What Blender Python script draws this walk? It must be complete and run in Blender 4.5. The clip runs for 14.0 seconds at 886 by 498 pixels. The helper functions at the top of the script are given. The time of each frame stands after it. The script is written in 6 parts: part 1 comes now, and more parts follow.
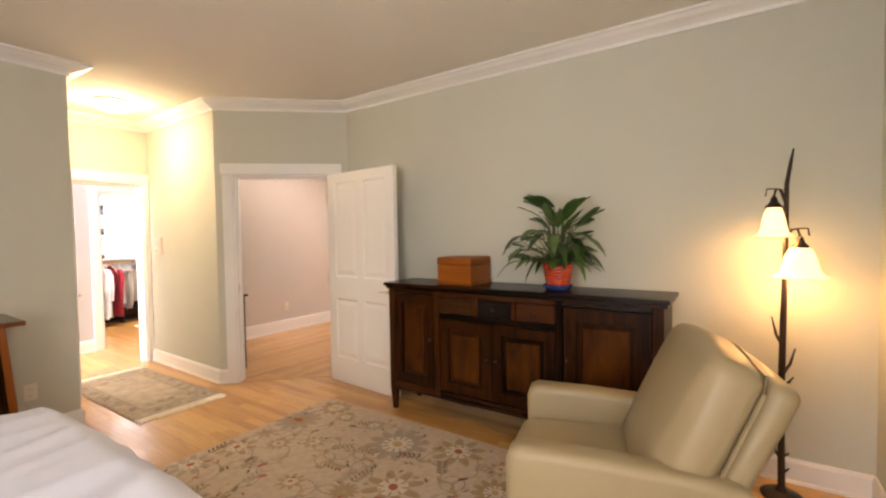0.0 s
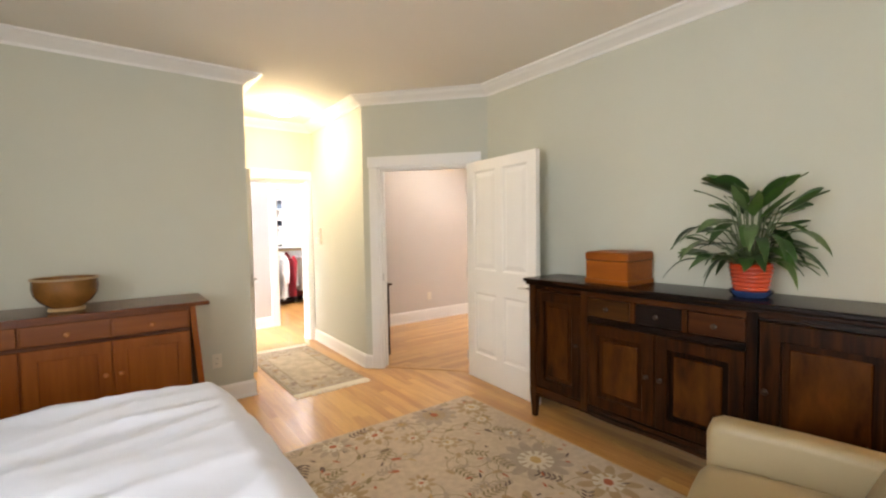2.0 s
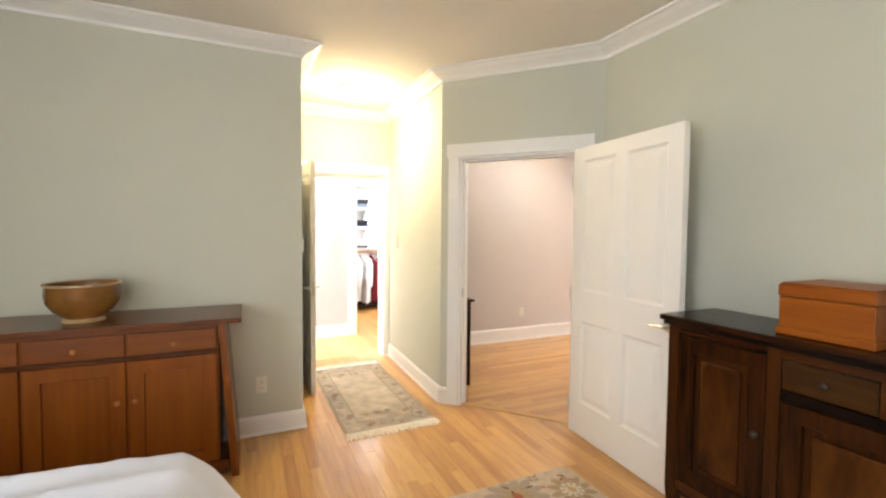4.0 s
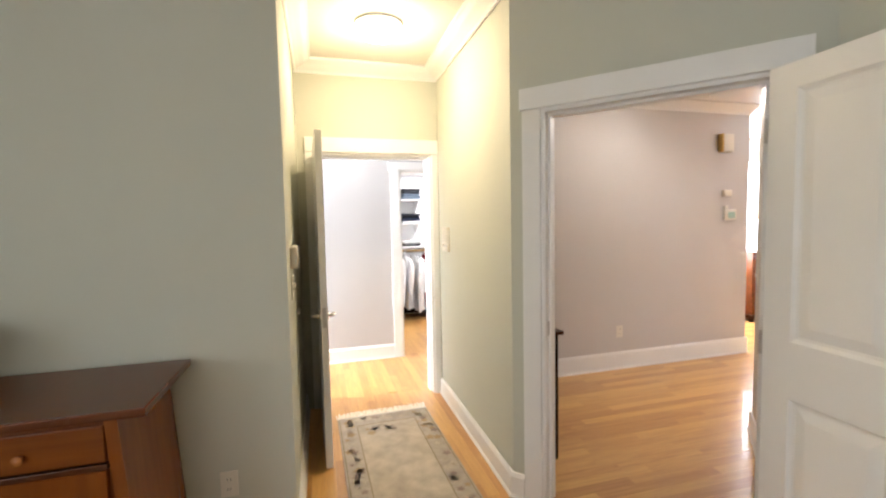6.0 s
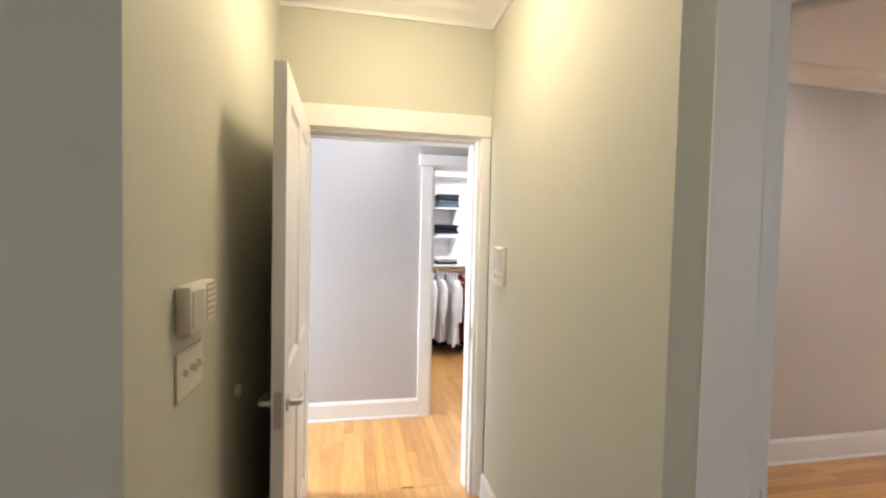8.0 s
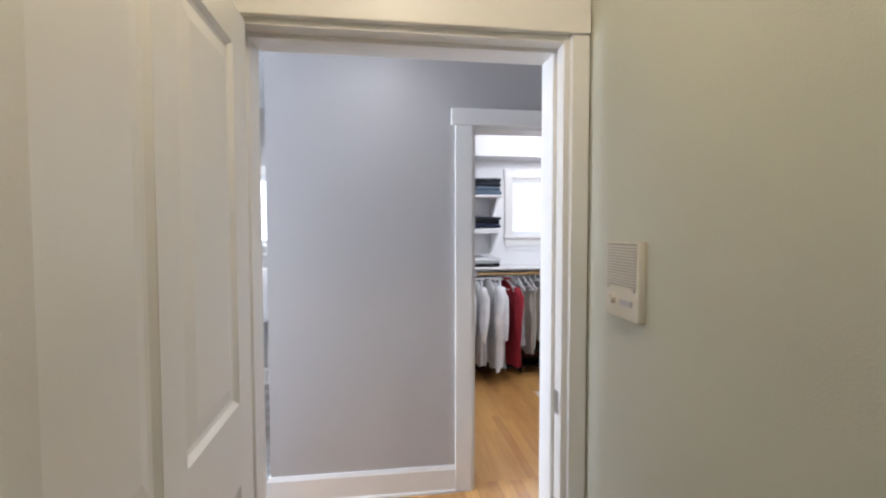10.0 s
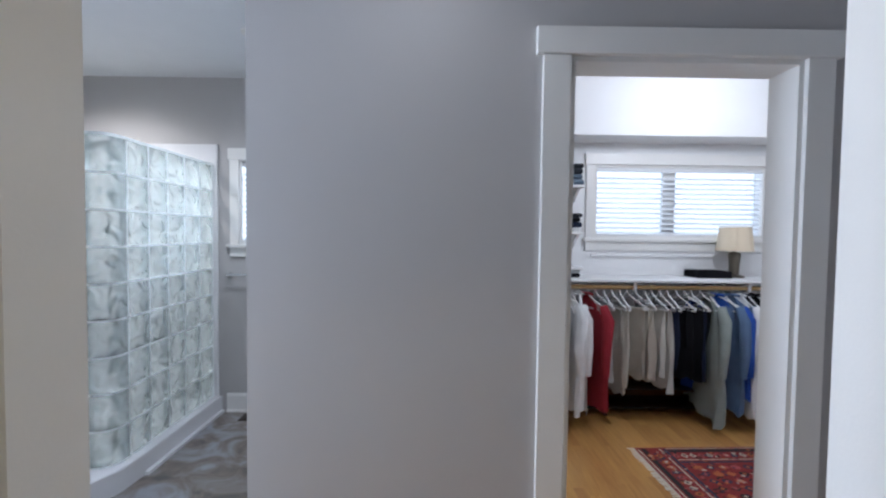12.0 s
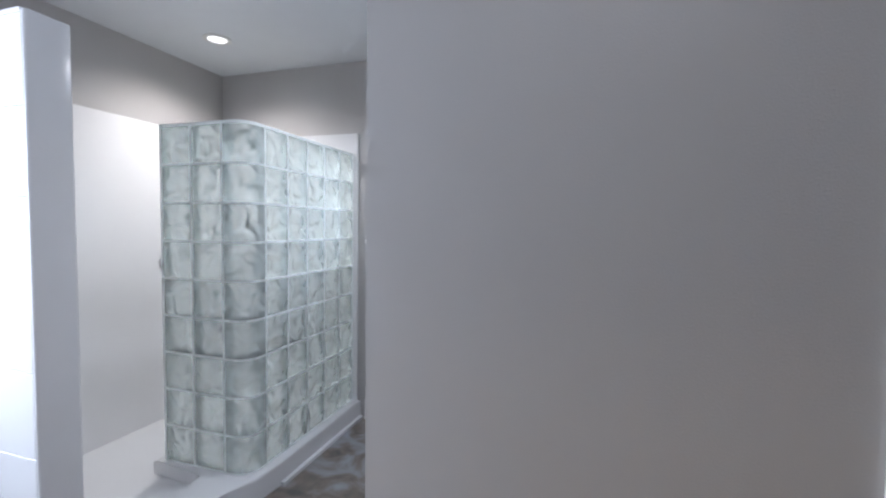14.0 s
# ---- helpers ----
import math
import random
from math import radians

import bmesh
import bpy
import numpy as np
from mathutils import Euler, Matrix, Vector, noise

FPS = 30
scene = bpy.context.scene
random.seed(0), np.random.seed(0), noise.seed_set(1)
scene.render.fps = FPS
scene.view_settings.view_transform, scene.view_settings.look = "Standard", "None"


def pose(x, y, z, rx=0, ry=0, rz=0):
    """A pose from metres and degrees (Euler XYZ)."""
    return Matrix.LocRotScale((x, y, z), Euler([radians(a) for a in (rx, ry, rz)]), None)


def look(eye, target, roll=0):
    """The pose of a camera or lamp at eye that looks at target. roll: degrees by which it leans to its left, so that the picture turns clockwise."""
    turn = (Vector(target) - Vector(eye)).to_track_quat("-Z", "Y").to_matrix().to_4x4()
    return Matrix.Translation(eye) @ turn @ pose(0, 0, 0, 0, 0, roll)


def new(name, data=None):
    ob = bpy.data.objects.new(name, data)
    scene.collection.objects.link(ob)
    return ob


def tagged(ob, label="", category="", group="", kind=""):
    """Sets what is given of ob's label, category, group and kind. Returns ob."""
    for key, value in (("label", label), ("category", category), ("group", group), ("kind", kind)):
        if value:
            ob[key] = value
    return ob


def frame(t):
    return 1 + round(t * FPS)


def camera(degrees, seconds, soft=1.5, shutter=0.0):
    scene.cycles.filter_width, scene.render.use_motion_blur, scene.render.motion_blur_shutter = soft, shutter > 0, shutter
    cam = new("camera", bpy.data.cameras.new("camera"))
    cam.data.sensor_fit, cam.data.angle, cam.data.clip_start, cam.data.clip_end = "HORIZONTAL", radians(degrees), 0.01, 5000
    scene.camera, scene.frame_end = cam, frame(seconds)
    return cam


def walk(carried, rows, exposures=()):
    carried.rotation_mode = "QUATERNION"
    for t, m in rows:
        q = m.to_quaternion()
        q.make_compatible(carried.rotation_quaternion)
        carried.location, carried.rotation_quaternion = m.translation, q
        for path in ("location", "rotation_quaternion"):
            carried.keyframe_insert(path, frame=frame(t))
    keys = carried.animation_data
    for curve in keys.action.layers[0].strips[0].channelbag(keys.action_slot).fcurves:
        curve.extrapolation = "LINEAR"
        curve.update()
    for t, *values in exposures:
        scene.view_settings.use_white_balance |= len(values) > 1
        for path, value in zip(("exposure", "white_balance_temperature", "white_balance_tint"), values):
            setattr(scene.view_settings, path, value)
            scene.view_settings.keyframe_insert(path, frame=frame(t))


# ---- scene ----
cam = camera(90.9, 14.0, 2.3)
PATH = [
    (0, (1.204, 0.549, 1.422), (2.855, 1.676, 1.355), -0.9),
    (0.5, (1.226, 0.588, 1.42), (2.786, 1.838, 1.346), -0.9),
    (1, (1.268, 0.616, 1.413), (2.718, 1.991, 1.331), -1.2),
    (1.5, (1.347, 0.659, 1.416), (2.658, 2.166, 1.326), -1.3),
    (2, (1.439, 0.725, 1.42), (2.639, 2.322, 1.323), -0.9),
    (2.5, (1.557, 0.864, 1.428), (2.668, 2.524, 1.319), -0.6),
    (3, (1.677, 1.026, 1.432), (2.704, 2.739, 1.326), 0.0),
    (3.5, (1.855, 1.21, 1.444), (2.792, 2.974, 1.338), 0.2),
    (4, (1.983, 1.435, 1.443), (2.806, 3.256, 1.357), 0.5),
    (4.2, (2.028, 1.543, 1.448), (2.815, 3.379, 1.359), 0.6),
    (6.5, (2.593, 2.973, 1.496), (3.095, 4.904, 1.365), -1.0),
    (7, (2.66, 3.284, 1.503), (3.127, 5.224, 1.376), -0.2),
    (7.5, (2.688, 3.559, 1.509), (3.14, 5.504, 1.41), 0.8),
    (8, (2.742, 3.857, 1.508), (3.136, 5.817, 1.434), 1.3),
    (8.5, (2.747, 4.15, 1.501), (3.109, 6.115, 1.427), 1.0),
    (11, (2.94, 5.459, 1.439), (3.115, 7.45, 1.363), 0.3),
    (11.5, (2.935, 5.673, 1.431), (3.058, 7.669, 1.371), 0.8),
    (12, (2.914, 5.869, 1.442), (2.932, 7.868, 1.37), 0.7),
    (12.5, (2.909, 6.035, 1.446), (2.791, 8.029, 1.357), 0.5),
    (13, (2.875, 6.166, 1.433), (2.621, 8.148, 1.349), 0.7),
    (13.5, (2.796, 6.301, 1.449), (2.381, 8.255, 1.35), 0.9),
    (14, (2.74, 6.429, 1.442), (2.142, 8.335, 1.339), 0.8),
]
EXPOSURES = [
    (0, -0.17, 7500, 24), (1.5, -0.1, 6900, 17), (3, 0.35, 6400, 13), (4.2, 0.13, 6500, 13), (6.5, -0.55, 6200, 13),
    (7.5, -0.86, 6150, 14), (8.5, -1.13, 6200, 15), (11, -2.2, 5450, 13), (12.5, -2.46, 5450, 12), (14, -2.52, 5650, 13),
]
walk(cam, [(t, look(eye, target, roll)) for t, eye, target, roll in PATH], EXPOSURES)

# ---- light ----
world = bpy.data.worlds.new("world")
scene.world = world
world.use_nodes = True
wn = world.node_tree
sky = wn.nodes.new("ShaderNodeTexSky")
sky.sky_type = 'NISHITA'
sky.sun_disc = False
sky.sun_elevation, sky.sun_rotation = radians(40), radians(200)
wn.nodes["Background"].inputs[1].default_value = 0.12
wn.links.new(sky.outputs[0], wn.nodes["Background"].inputs[0])


def area(name, loc, target, w, h, power, color):
    d = bpy.data.lights.new(name, "AREA")
    d.shape, d.size, d.size_y, d.energy, d.color = "RECTANGLE", w, h, power, color
    o = new(name, d)
    o.matrix_world = look(loc, target)
    return o


def point(name, loc, power, color, radius=0.04):
    d = bpy.data.lights.new(name, "POINT")
    d.energy, d.color, d.shadow_soft_size = power, color, radius
    o = new(name, d)
    o.location = loc
    return o


DAY = (1.0, 0.97, 0.90)
COOL = (0.84, 0.92, 1.0)
WARM = (1.0, 0.76, 0.45)
area("daylight_bedroom_west", (-0.455, 1.0, 1.55), (2, 1.0, 1.55), 1.34, 1.44, 39, (0.89, 0.955, 1.0))
# added lamp in an assumed south window, to brighten the north wall
area("added_daylight_south", (1.2, -0.155, 1.55), (1.2, 2, 1.55), 1.74, 1.44, 20, DAY)
area("daylight_closet", (4.945, 9.66, 1.7275), (4.945, 8, 1.7275), 1.40, 0.57, 20, COOL)
area("daylight_bath", (1.635, 9.43, 1.67), (1.635, 8, 1.67), 0.545, 0.615, 26, COOL)
area("daylight_bath_west", (-0.175, 6.92, 1.55), (2, 6.92, 1.55), 0.62, 1.04, 380, (0.92, 0.96, 1.0))
area("daylight_living", (8.3, 7.80, 1.525), (8.3, 5, 1.525), 2.15, 1.50, 310, (0.95, 0.96, 1.0))
point("corridor_bulb", (2.91, 5.47, 2.53), 29, (1.0, 0.785, 0.50), 0.08)
area("corridor_dome_glow", (2.91, 5.47, 2.615), (2.91, 5.48, 0.0), 0.22, 0.22, 13, (1.0, 0.785, 0.50))

# ---- materials ----
def mat(name, color, rough=0.6, metal=0.0, var=0.06, scale=6.0, bump=0.02, fine=180.0, spec=0.5, coat=0.0):
    m = bpy.data.materials.new(name)
    m.use_nodes = True
    nt = m.node_tree
    N, L = nt.nodes, nt.links
    b = N["Principled BSDF"]
    b.inputs["Roughness"].default_value, b.inputs["Metallic"].default_value = rough, metal
    b.inputs["Specular IOR Level"].default_value, b.inputs["Coat Weight"].default_value = spec, coat
    tc = N.new("ShaderNodeTexCoord")
    n1, n2 = N.new("ShaderNodeTexNoise"), N.new("ShaderNodeTexNoise")
    n1.inputs["Scale"].default_value, n2.inputs["Scale"].default_value = scale, fine
    n1.inputs["Detail"].default_value = 5
    L.new(tc.outputs["Object"], n1.inputs["Vector"]), L.new(tc.outputs["Object"], n2.inputs["Vector"])
    add = N.new("ShaderNodeMath")
    add.operation = "MULTIPLY_ADD"
    L.new(n2.outputs["Fac"], add.inputs[0])
    add.inputs[1].default_value = 0.4
    L.new(n1.outputs["Fac"], add.inputs[2])
    mr = N.new("ShaderNodeMapRange")
    mr.inputs["From Min"].default_value, mr.inputs["From Max"].default_value = 0.35, 1.05
    mr.inputs["To Min"].default_value, mr.inputs["To Max"].default_value = 1 - var, 1 + var
    L.new(add.outputs[0], mr.inputs["Value"])
    mul = N.new("ShaderNodeVectorMath")
    mul.operation = "SCALE"
    mul.inputs[0].default_value = color
    L.new(mr.outputs[0], mul.inputs["Scale"])
    L.new(mul.outputs[0], b.inputs["Base Color"])
    if bump:
        bp = N.new("ShaderNodeBump")
        bp.inputs["Strength"].default_value, bp.inputs["Distance"].default_value = min(1, bump * 10), 0.002
        L.new(n2.outputs["Fac"], bp.inputs["Height"])
        L.new(bp.outputs[0], b.inputs["Normal"])
    return m


def wood(name, dark, light, rough=0.35, axis=2, rand="", stretch=14.0, scale=3.0, coat=0.0, streak=1.0, spec=0.5, lo=0.42, hi=0.92, warp=0.8):
    """Grain runs along axis. rand: 'object' or 'island' varies the pieces."""
    m = mat(name, light, rough, coat=coat, bump=0, spec=spec)
    nt = m.node_tree
    N, L = nt.nodes, nt.links
    b = N["Principled BSDF"]
    tc = N.new("ShaderNodeTexCoord")
    mp = N.new("ShaderNodeMapping")
    s = [stretch] * 3
    s[axis] = 1.0
    mp.inputs["Scale"].default_value = s
    L.new(tc.outputs["Object"], mp.inputs["Vector"])
    vec = mp.outputs[0]
    source = None
    if rand:
        if rand == "object":
            source = N.new("ShaderNodeObjectInfo").outputs["Random"]
        else:
            source = N.new("ShaderNodeNewGeometry").outputs["Random Per Island"]
        off = N.new("ShaderNodeVectorMath")
        off.operation = "MULTIPLY_ADD"
        L.new(source, off.inputs[0])
        off.inputs[1].default_value = (37, 53, 71)
        L.new(vec, off.inputs[2])
        vec = off.outputs[0]
    n1, n2 = N.new("ShaderNodeTexNoise"), N.new("ShaderNodeTexNoise")
    n1.inputs["Scale"].default_value, n1.inputs["Detail"].default_value, n1.inputs["Distortion"].default_value = scale, 6, warp
    n2.inputs["Scale"].default_value, n2.inputs["Detail"].default_value = scale * 5, 3
    L.new(vec, n1.inputs["Vector"]), L.new(vec, n2.inputs["Vector"])
    add = N.new("ShaderNodeMath")
    add.operation = "MULTIPLY_ADD"
    L.new(n2.outputs["Fac"], add.inputs[0])
    add.inputs[1].default_value = 0.35
    L.new(n1.outputs["Fac"], add.inputs[2])
    fac = add.outputs[0]
    if source is not None:
        a2 = N.new("ShaderNodeMath")
        a2.operation = "MULTIPLY_ADD"
        L.new(source, a2.inputs[0])
        a2.inputs[1].default_value = 0.38 * streak
        L.new(fac, a2.inputs[2])
        a3 = N.new("ShaderNodeMath")
        a3.operation = "SUBTRACT"
        L.new(a2.outputs[0], a3.inputs[0])
        a3.inputs[1].default_value = 0.17 * streak
        fac = a3.outputs[0]
    rp = N.new("ShaderNodeValToRGB")
    rp.color_ramp.elements[0].position, rp.color_ramp.elements[0].color = lo, (*dark, 1)
    rp.color_ramp.elements[1].position, rp.color_ramp.elements[1].color = hi, (*light, 1)
    L.new(fac, rp.inputs[0])
    L.new(rp.outputs[0], b.inputs["Base Color"])
    bp = N.new("ShaderNodeBump")
    bp.inputs["Strength"].default_value, bp.inputs["Distance"].default_value = 0.15, 0.001
    L.new(n2.outputs["Fac"], bp.inputs["Height"])
    L.new(bp.outputs[0], b.inputs["Normal"])
    return m


def emit(name, color, strength):
    m = bpy.data.materials.new(name)
    m.use_nodes = True
    b = m.node_tree.nodes["Principled BSDF"]
    b.inputs["Base Color"].default_value = (0.8, 0.8, 0.8, 1)
    b.inputs["Emission Color"].default_value = (*color, 1)
    b.inputs["Emission Strength"].default_value = strength
    return m


M_SAGE = mat("sage_wall_paint", (0.525, 0.53, 0.445), 0.75, var=0.025, scale=2.5, bump=0.03, fine=220)
M_GREY = mat("grey_wall_paint", (0.452, 0.44, 0.432), 0.6, var=0.02, scale=2.5, bump=0.03, fine=220)
M_MAUVE = mat("mauve_wall_paint", (0.545, 0.517, 0.487), 0.7, var=0.02, scale=2.5, bump=0.03, fine=220)
# paler than the hall's mauve: warm light on one wall put into its colour
M_HALL_LIT = mat("warm_lit_hall_wall", (0.66, 0.62, 0.55), 0.7, var=0.02, scale=2.5, bump=0.03, fine=220)
M_CEIL = mat("cream_ceiling_paint", (0.72, 0.68, 0.60), 0.85, var=0.02, scale=2, bump=0.02)
M_HCEIL = mat("white_hall_ceiling", (0.82, 0.81, 0.81), 0.85, var=0.02, scale=2, bump=0.02)
M_WHITE = mat("white_trim_paint", (0.78, 0.77, 0.74), 0.38, var=0.02, scale=5, bump=0.01)
M_CLOSET = mat("white_closet_paint", (0.80, 0.80, 0.80), 0.6, var=0.02, scale=4, bump=0.02)
M_BCEIL = mat("white_bath_ceiling", (0.74, 0.76, 0.78), 0.8, var=0.02)
M_SLAB = mat("dark_subfloor", (0.20, 0.09, 0.03), 0.8)
OAK_D, OAK_L = (0.41, 0.195, 0.055), (0.635, 0.358, 0.112)
M_OAK_Y = wood("oak_strip_y", OAK_D, OAK_L, 0.28, 1, "object", coat=0.4, streak=1.5, lo=0.30, hi=1.05)
M_OAK_YI = wood("oak_strip_rest_y", OAK_D, OAK_L, 0.28, 1, "island", coat=0.4, streak=1.5, lo=0.30, hi=1.05)
M_OAK_X = wood("oak_strip_x", OAK_D, OAK_L, 0.28, 0, "object", coat=0.4, streak=1.5, lo=0.30, hi=1.05)
M_OAK_XI = wood("oak_strip_rest_x", OAK_D, OAK_L, 0.28, 0, "island", coat=0.4, streak=1.5, lo=0.30, hi=1.05)
M_METAL = mat("brushed_nickel", (0.55, 0.53, 0.50), 0.3, 1.0, var=0.04)
M_IRON = mat("dark_bronze_metal", (0.05, 0.035, 0.025), 0.45, 0.7, var=0.2, scale=20)
M_BLACK = mat("black_void", (0.01, 0.01, 0.01), 0.8)


# ---- mesh helpers ----
def box(bm, x0, x1, y0, y1, z0, z1, bev=0.0, seg=2):
    g = bmesh.ops.create_cube(bm, size=1.0, matrix=Matrix.Translation(((x0 + x1) / 2, (y0 + y1) / 2, (z0 + z1) / 2)) @ Matrix.Diagonal((abs(x1 - x0), abs(y1 - y0), abs(z1 - z0), 1)))
    if bev:
        es = list({e for v in g["verts"] for e in v.link_edges})
        bmesh.ops.bevel(bm, geom=es, offset=bev, segments=seg, profile=0.5, affect="EDGES")
    return bm


def B(*a, **k):
    return box(bmesh.new(), *a, **k)


def lathe(profile, seg=28, bm=None, at=(0, 0, 0), wob=0.0, waves=6):
    """Turns (radius, z) pairs round z. wob ruffles the last rings."""
    bm = bm or bmesh.new()
    rings = []
    for i, (r, z) in enumerate(profile):
        w = wob * (i / (len(profile) - 1)) ** 3
        rings.append([bm.verts.new((at[0] + (r + w * math.cos(waves * a)) * math.cos(a), at[1] + (r + w * math.cos(waves * a)) * math.sin(a), at[2] + z)) for a in (2 * math.pi * k / seg for k in range(seg))])
    for a, b in zip(rings, rings[1:]):
        for k in range(seg):
            bm.faces.new((a[k], a[(k + 1) % seg], b[(k + 1) % seg], b[k]))
    for ring, r in ((rings[0], profile[0][0]), (rings[-1], profile[-1][0])):
        if 0 < r < 1e-2:
            bm.faces.new(ring)
    return bm


def tube(points, radius, seg=8, bm=None):
    """A round bar along points; radius is a number or one for each point."""
    bm = bm or bmesh.new()
    pts = [Vector(p) for p in points]
    rad = radius if isinstance(radius, (list, tuple)) else [radius] * len(pts)
    rings = []
    for i, p in enumerate(pts):
        d = (pts[min(i + 1, len(pts) - 1)] - pts[max(i - 1, 0)]).normalized()
        u = d.cross(Vector((0.3, 0.2, 1)) if abs(d.z) < 0.9 else Vector((1, 0.1, 0))).normalized()
        v = d.cross(u)
        rings.append([bm.verts.new(p + rad[i] * (math.cos(2 * math.pi * k / seg) * u + math.sin(2 * math.pi * k / seg) * v)) for k in range(seg)])
    for a, b in zip(rings, rings[1:]):
        for k in range(seg):
            bm.faces.new((a[k], b[k], b[(k + 1) % seg], a[(k + 1) % seg]))
    bm.faces.new(rings[0]), bm.faces.new(list(reversed(rings[-1])))
    return bm


def sweep(path, profile, bm=None):
    """Runs a profile of (distance to the left of the path, height) pairs along a level path, with mitred corners."""
    bm = bm or bmesh.new()
    P = [Vector(p) for p in path]
    rings = []
    for i, p in enumerate(P):
        a = (p - P[i - 1]).normalized() if i else None
        b = (P[i + 1] - p).normalized() if i + 1 < len(P) else None
        na = Vector((-a.y, a.x)) if a else None
        nb = Vector((-b.y, b.x)) if b else None
        if na is None or nb is None:
            n = na or nb
        else:
            n = (na + nb) / (1 + na.dot(nb))
        rings.append([bm.verts.new((p.x + n.x * d, p.y + n.y * d, z)) for d, z in profile])
    k = len(profile)
    for a, b in zip(rings, rings[1:]):
        for j in range(k):
            bm.faces.new((a[j], a[(j + 1) % k], b[(j + 1) % k], b[j]))
    bm.faces.new(rings[0]), bm.faces.new(rings[-1])
    return bm


def mesh(name, bm, material, smooth=False):
    bmesh.ops.recalc_face_normals(bm, faces=bm.faces)
    me = bpy.data.meshes.new(name)
    bm.to_mesh(me)
    bm.free()
    for m in material if isinstance(material, (list, tuple)) else [material]:
        me.materials.append(m)
    if smooth:
        for p in me.polygons:
            p.use_smooth = True
        me.set_sharp_from_angle(angle=radians(40))
    return me


def part(name, bm, material, parent, label="", smooth=False, m=None):
    ob = new(name, mesh(name, bm, material, smooth))
    ob.parent = parent
    if m is not None:
        ob.matrix_basis = m
    if label:
        ob["label"] = label
    return ob


def thing(name, x, y, z, rz, label, category, group=""):
    ob = new(name)
    ob.matrix_basis = pose(x, y, z, 0, 0, rz)
    return tagged(ob, label, category, group)


def setting(name, bm, material, label="", smooth=False):
    return tagged(new(name, mesh(name, bm, material, smooth)), label, kind="structure")


def fuse(bm):
    """Welds boxes that share faces into one shell."""
    bmesh.ops.remove_doubles(bm, verts=bm.verts, dist=1e-5)
    seen = {}
    for f in bm.faces:
        seen.setdefault(frozenset(v.index for v in f.verts), []).append(f)
    bmesh.ops.delete(bm, geom=[f for fs in seen.values() if len(fs) > 1 for f in fs], context="FACES_ONLY")
    return bm


def frame_ring(axis, d0, d1, a0, a1, z0, z1, fw, bev=0.0):
    """A picture-frame shape as one piece. axis: 'x' or 'y', the way that it faces; a: the level way across."""
    bm = bmesh.new()

    def v(d, a, z):
        return bm.verts.new((d, a, z) if axis == "x" else (a, d, z))

    rings = [[v(d, a, z) for a, z in ((a0 + i, z0 + i), (a1 - i, z0 + i), (a1 - i, z1 - i), (a0 + i, z1 - i))] for d, i in ((d0, 0.002), (d0, fw - 0.002), (d0 + 0.002, fw), (d1, fw), (d1, 0), (d0 + 0.002, 0))]
    for r, q in zip(rings, rings[1:] + rings[:1]):
        for k in range(4):
            bm.faces.new((r[k], r[(k + 1) % 4], q[(k + 1) % 4], q[k]))
    return bm


def wall(name, p0, p1, thick, z1, material, holes=(), z0=0.0, label=""):
    """A wall whose face runs from p0 to p1 and whose body lies to the right of that way. holes: (s0, s1, z0, z1)."""
    a, b = Vector(p0), Vector(p1)
    d = (b - a).normalized()
    length = (b - a).length
    ss = sorted({0, length, *[h[0] for h in holes], *[h[1] for h in holes]})
    zs = sorted({z0, z1, *[h[2] for h in holes], *[h[3] for h in holes]})
    bm = bmesh.new()
    for s0, s1 in zip(ss, ss[1:]):
        for q0, q1 in zip(zs, zs[1:]):
            c = ((s0 + s1) / 2, (q0 + q1) / 2)
            if not any(h[0] < c[0] < h[1] and h[2] < c[1] < h[3] for h in holes):
                box(bm, s0, s1, -thick, 0, q0, q1)
    fuse(bm)
    ob = setting(name, bm, material, label)
    ob.matrix_basis = Matrix.LocRotScale((a.x, a.y, 0), Euler((0, 0, math.atan2(d.y, d.x))), None)
    return ob


# ---- plan ----
H = 2.73
XR, YA, XL, YS, XW = 4.29, 4.70, 2.35, -0.04, -0.34
XC, YE = 3.483, 6.24
DG, RG = Vector((3.455, 4.735)), Vector((4.29, 3.79))
DD = (RG - DG).normalized()
DN = Vector((DD.y, -DD.x))
D0, D1 = 0.165, 1.09
DOOR = 2.03
YG, YB, XB = 7.36, 9.325, -0.06
OX0, OX1 = 2.465, 3.424
HB = 2.63
HH = 2.62
HX = DG - DN * 0.12


def on_diag(s, off=0.0):
    return DG + DD * s + DN * off


T = 0.06
wall("wall_bedroom_west", (XW, YA), (XW, YS), 0.12, H, M_SAGE, [(3.0, 4.4, 0.8, 2.3)], label="sage green painted bedroom wall with an unseen window")
# the opening here is for an added, unseen window
wall("wall_bedroom_south", (XW, YS), (XR, YS), 0.12, H, M_SAGE, [(0.64, 2.44, 0.8, 2.3)], label="sage green painted bedroom wall with an unseen window")
wall("wall_bedroom_east", (XR, YS), (XR, RG.y), 0.12, H, M_SAGE, label="sage green painted bedroom wall behind the sideboard")
wall("wall_bedroom_north", (XL, YA), (XW, YA), T, H, M_SAGE, label="sage green painted wall behind the cherry cabinet")
wall("wall_diagonal_bedroom", RG, DG, T, H, M_SAGE, [((RG - DG).length - D1, (RG - DG).length - D0, 0, DOOR)], label="sage green diagonal wall with a doorway")
wall("wall_corridor_left", (XL, YE), (XL, YA + T), T, H, M_SAGE, label="sage green corridor wall with switches")
wall("wall_corridor_right", (DG.x + 0.01, DG.y), (XC, YE), T, H, M_SAGE, label="sage green corridor wall with an intercom")
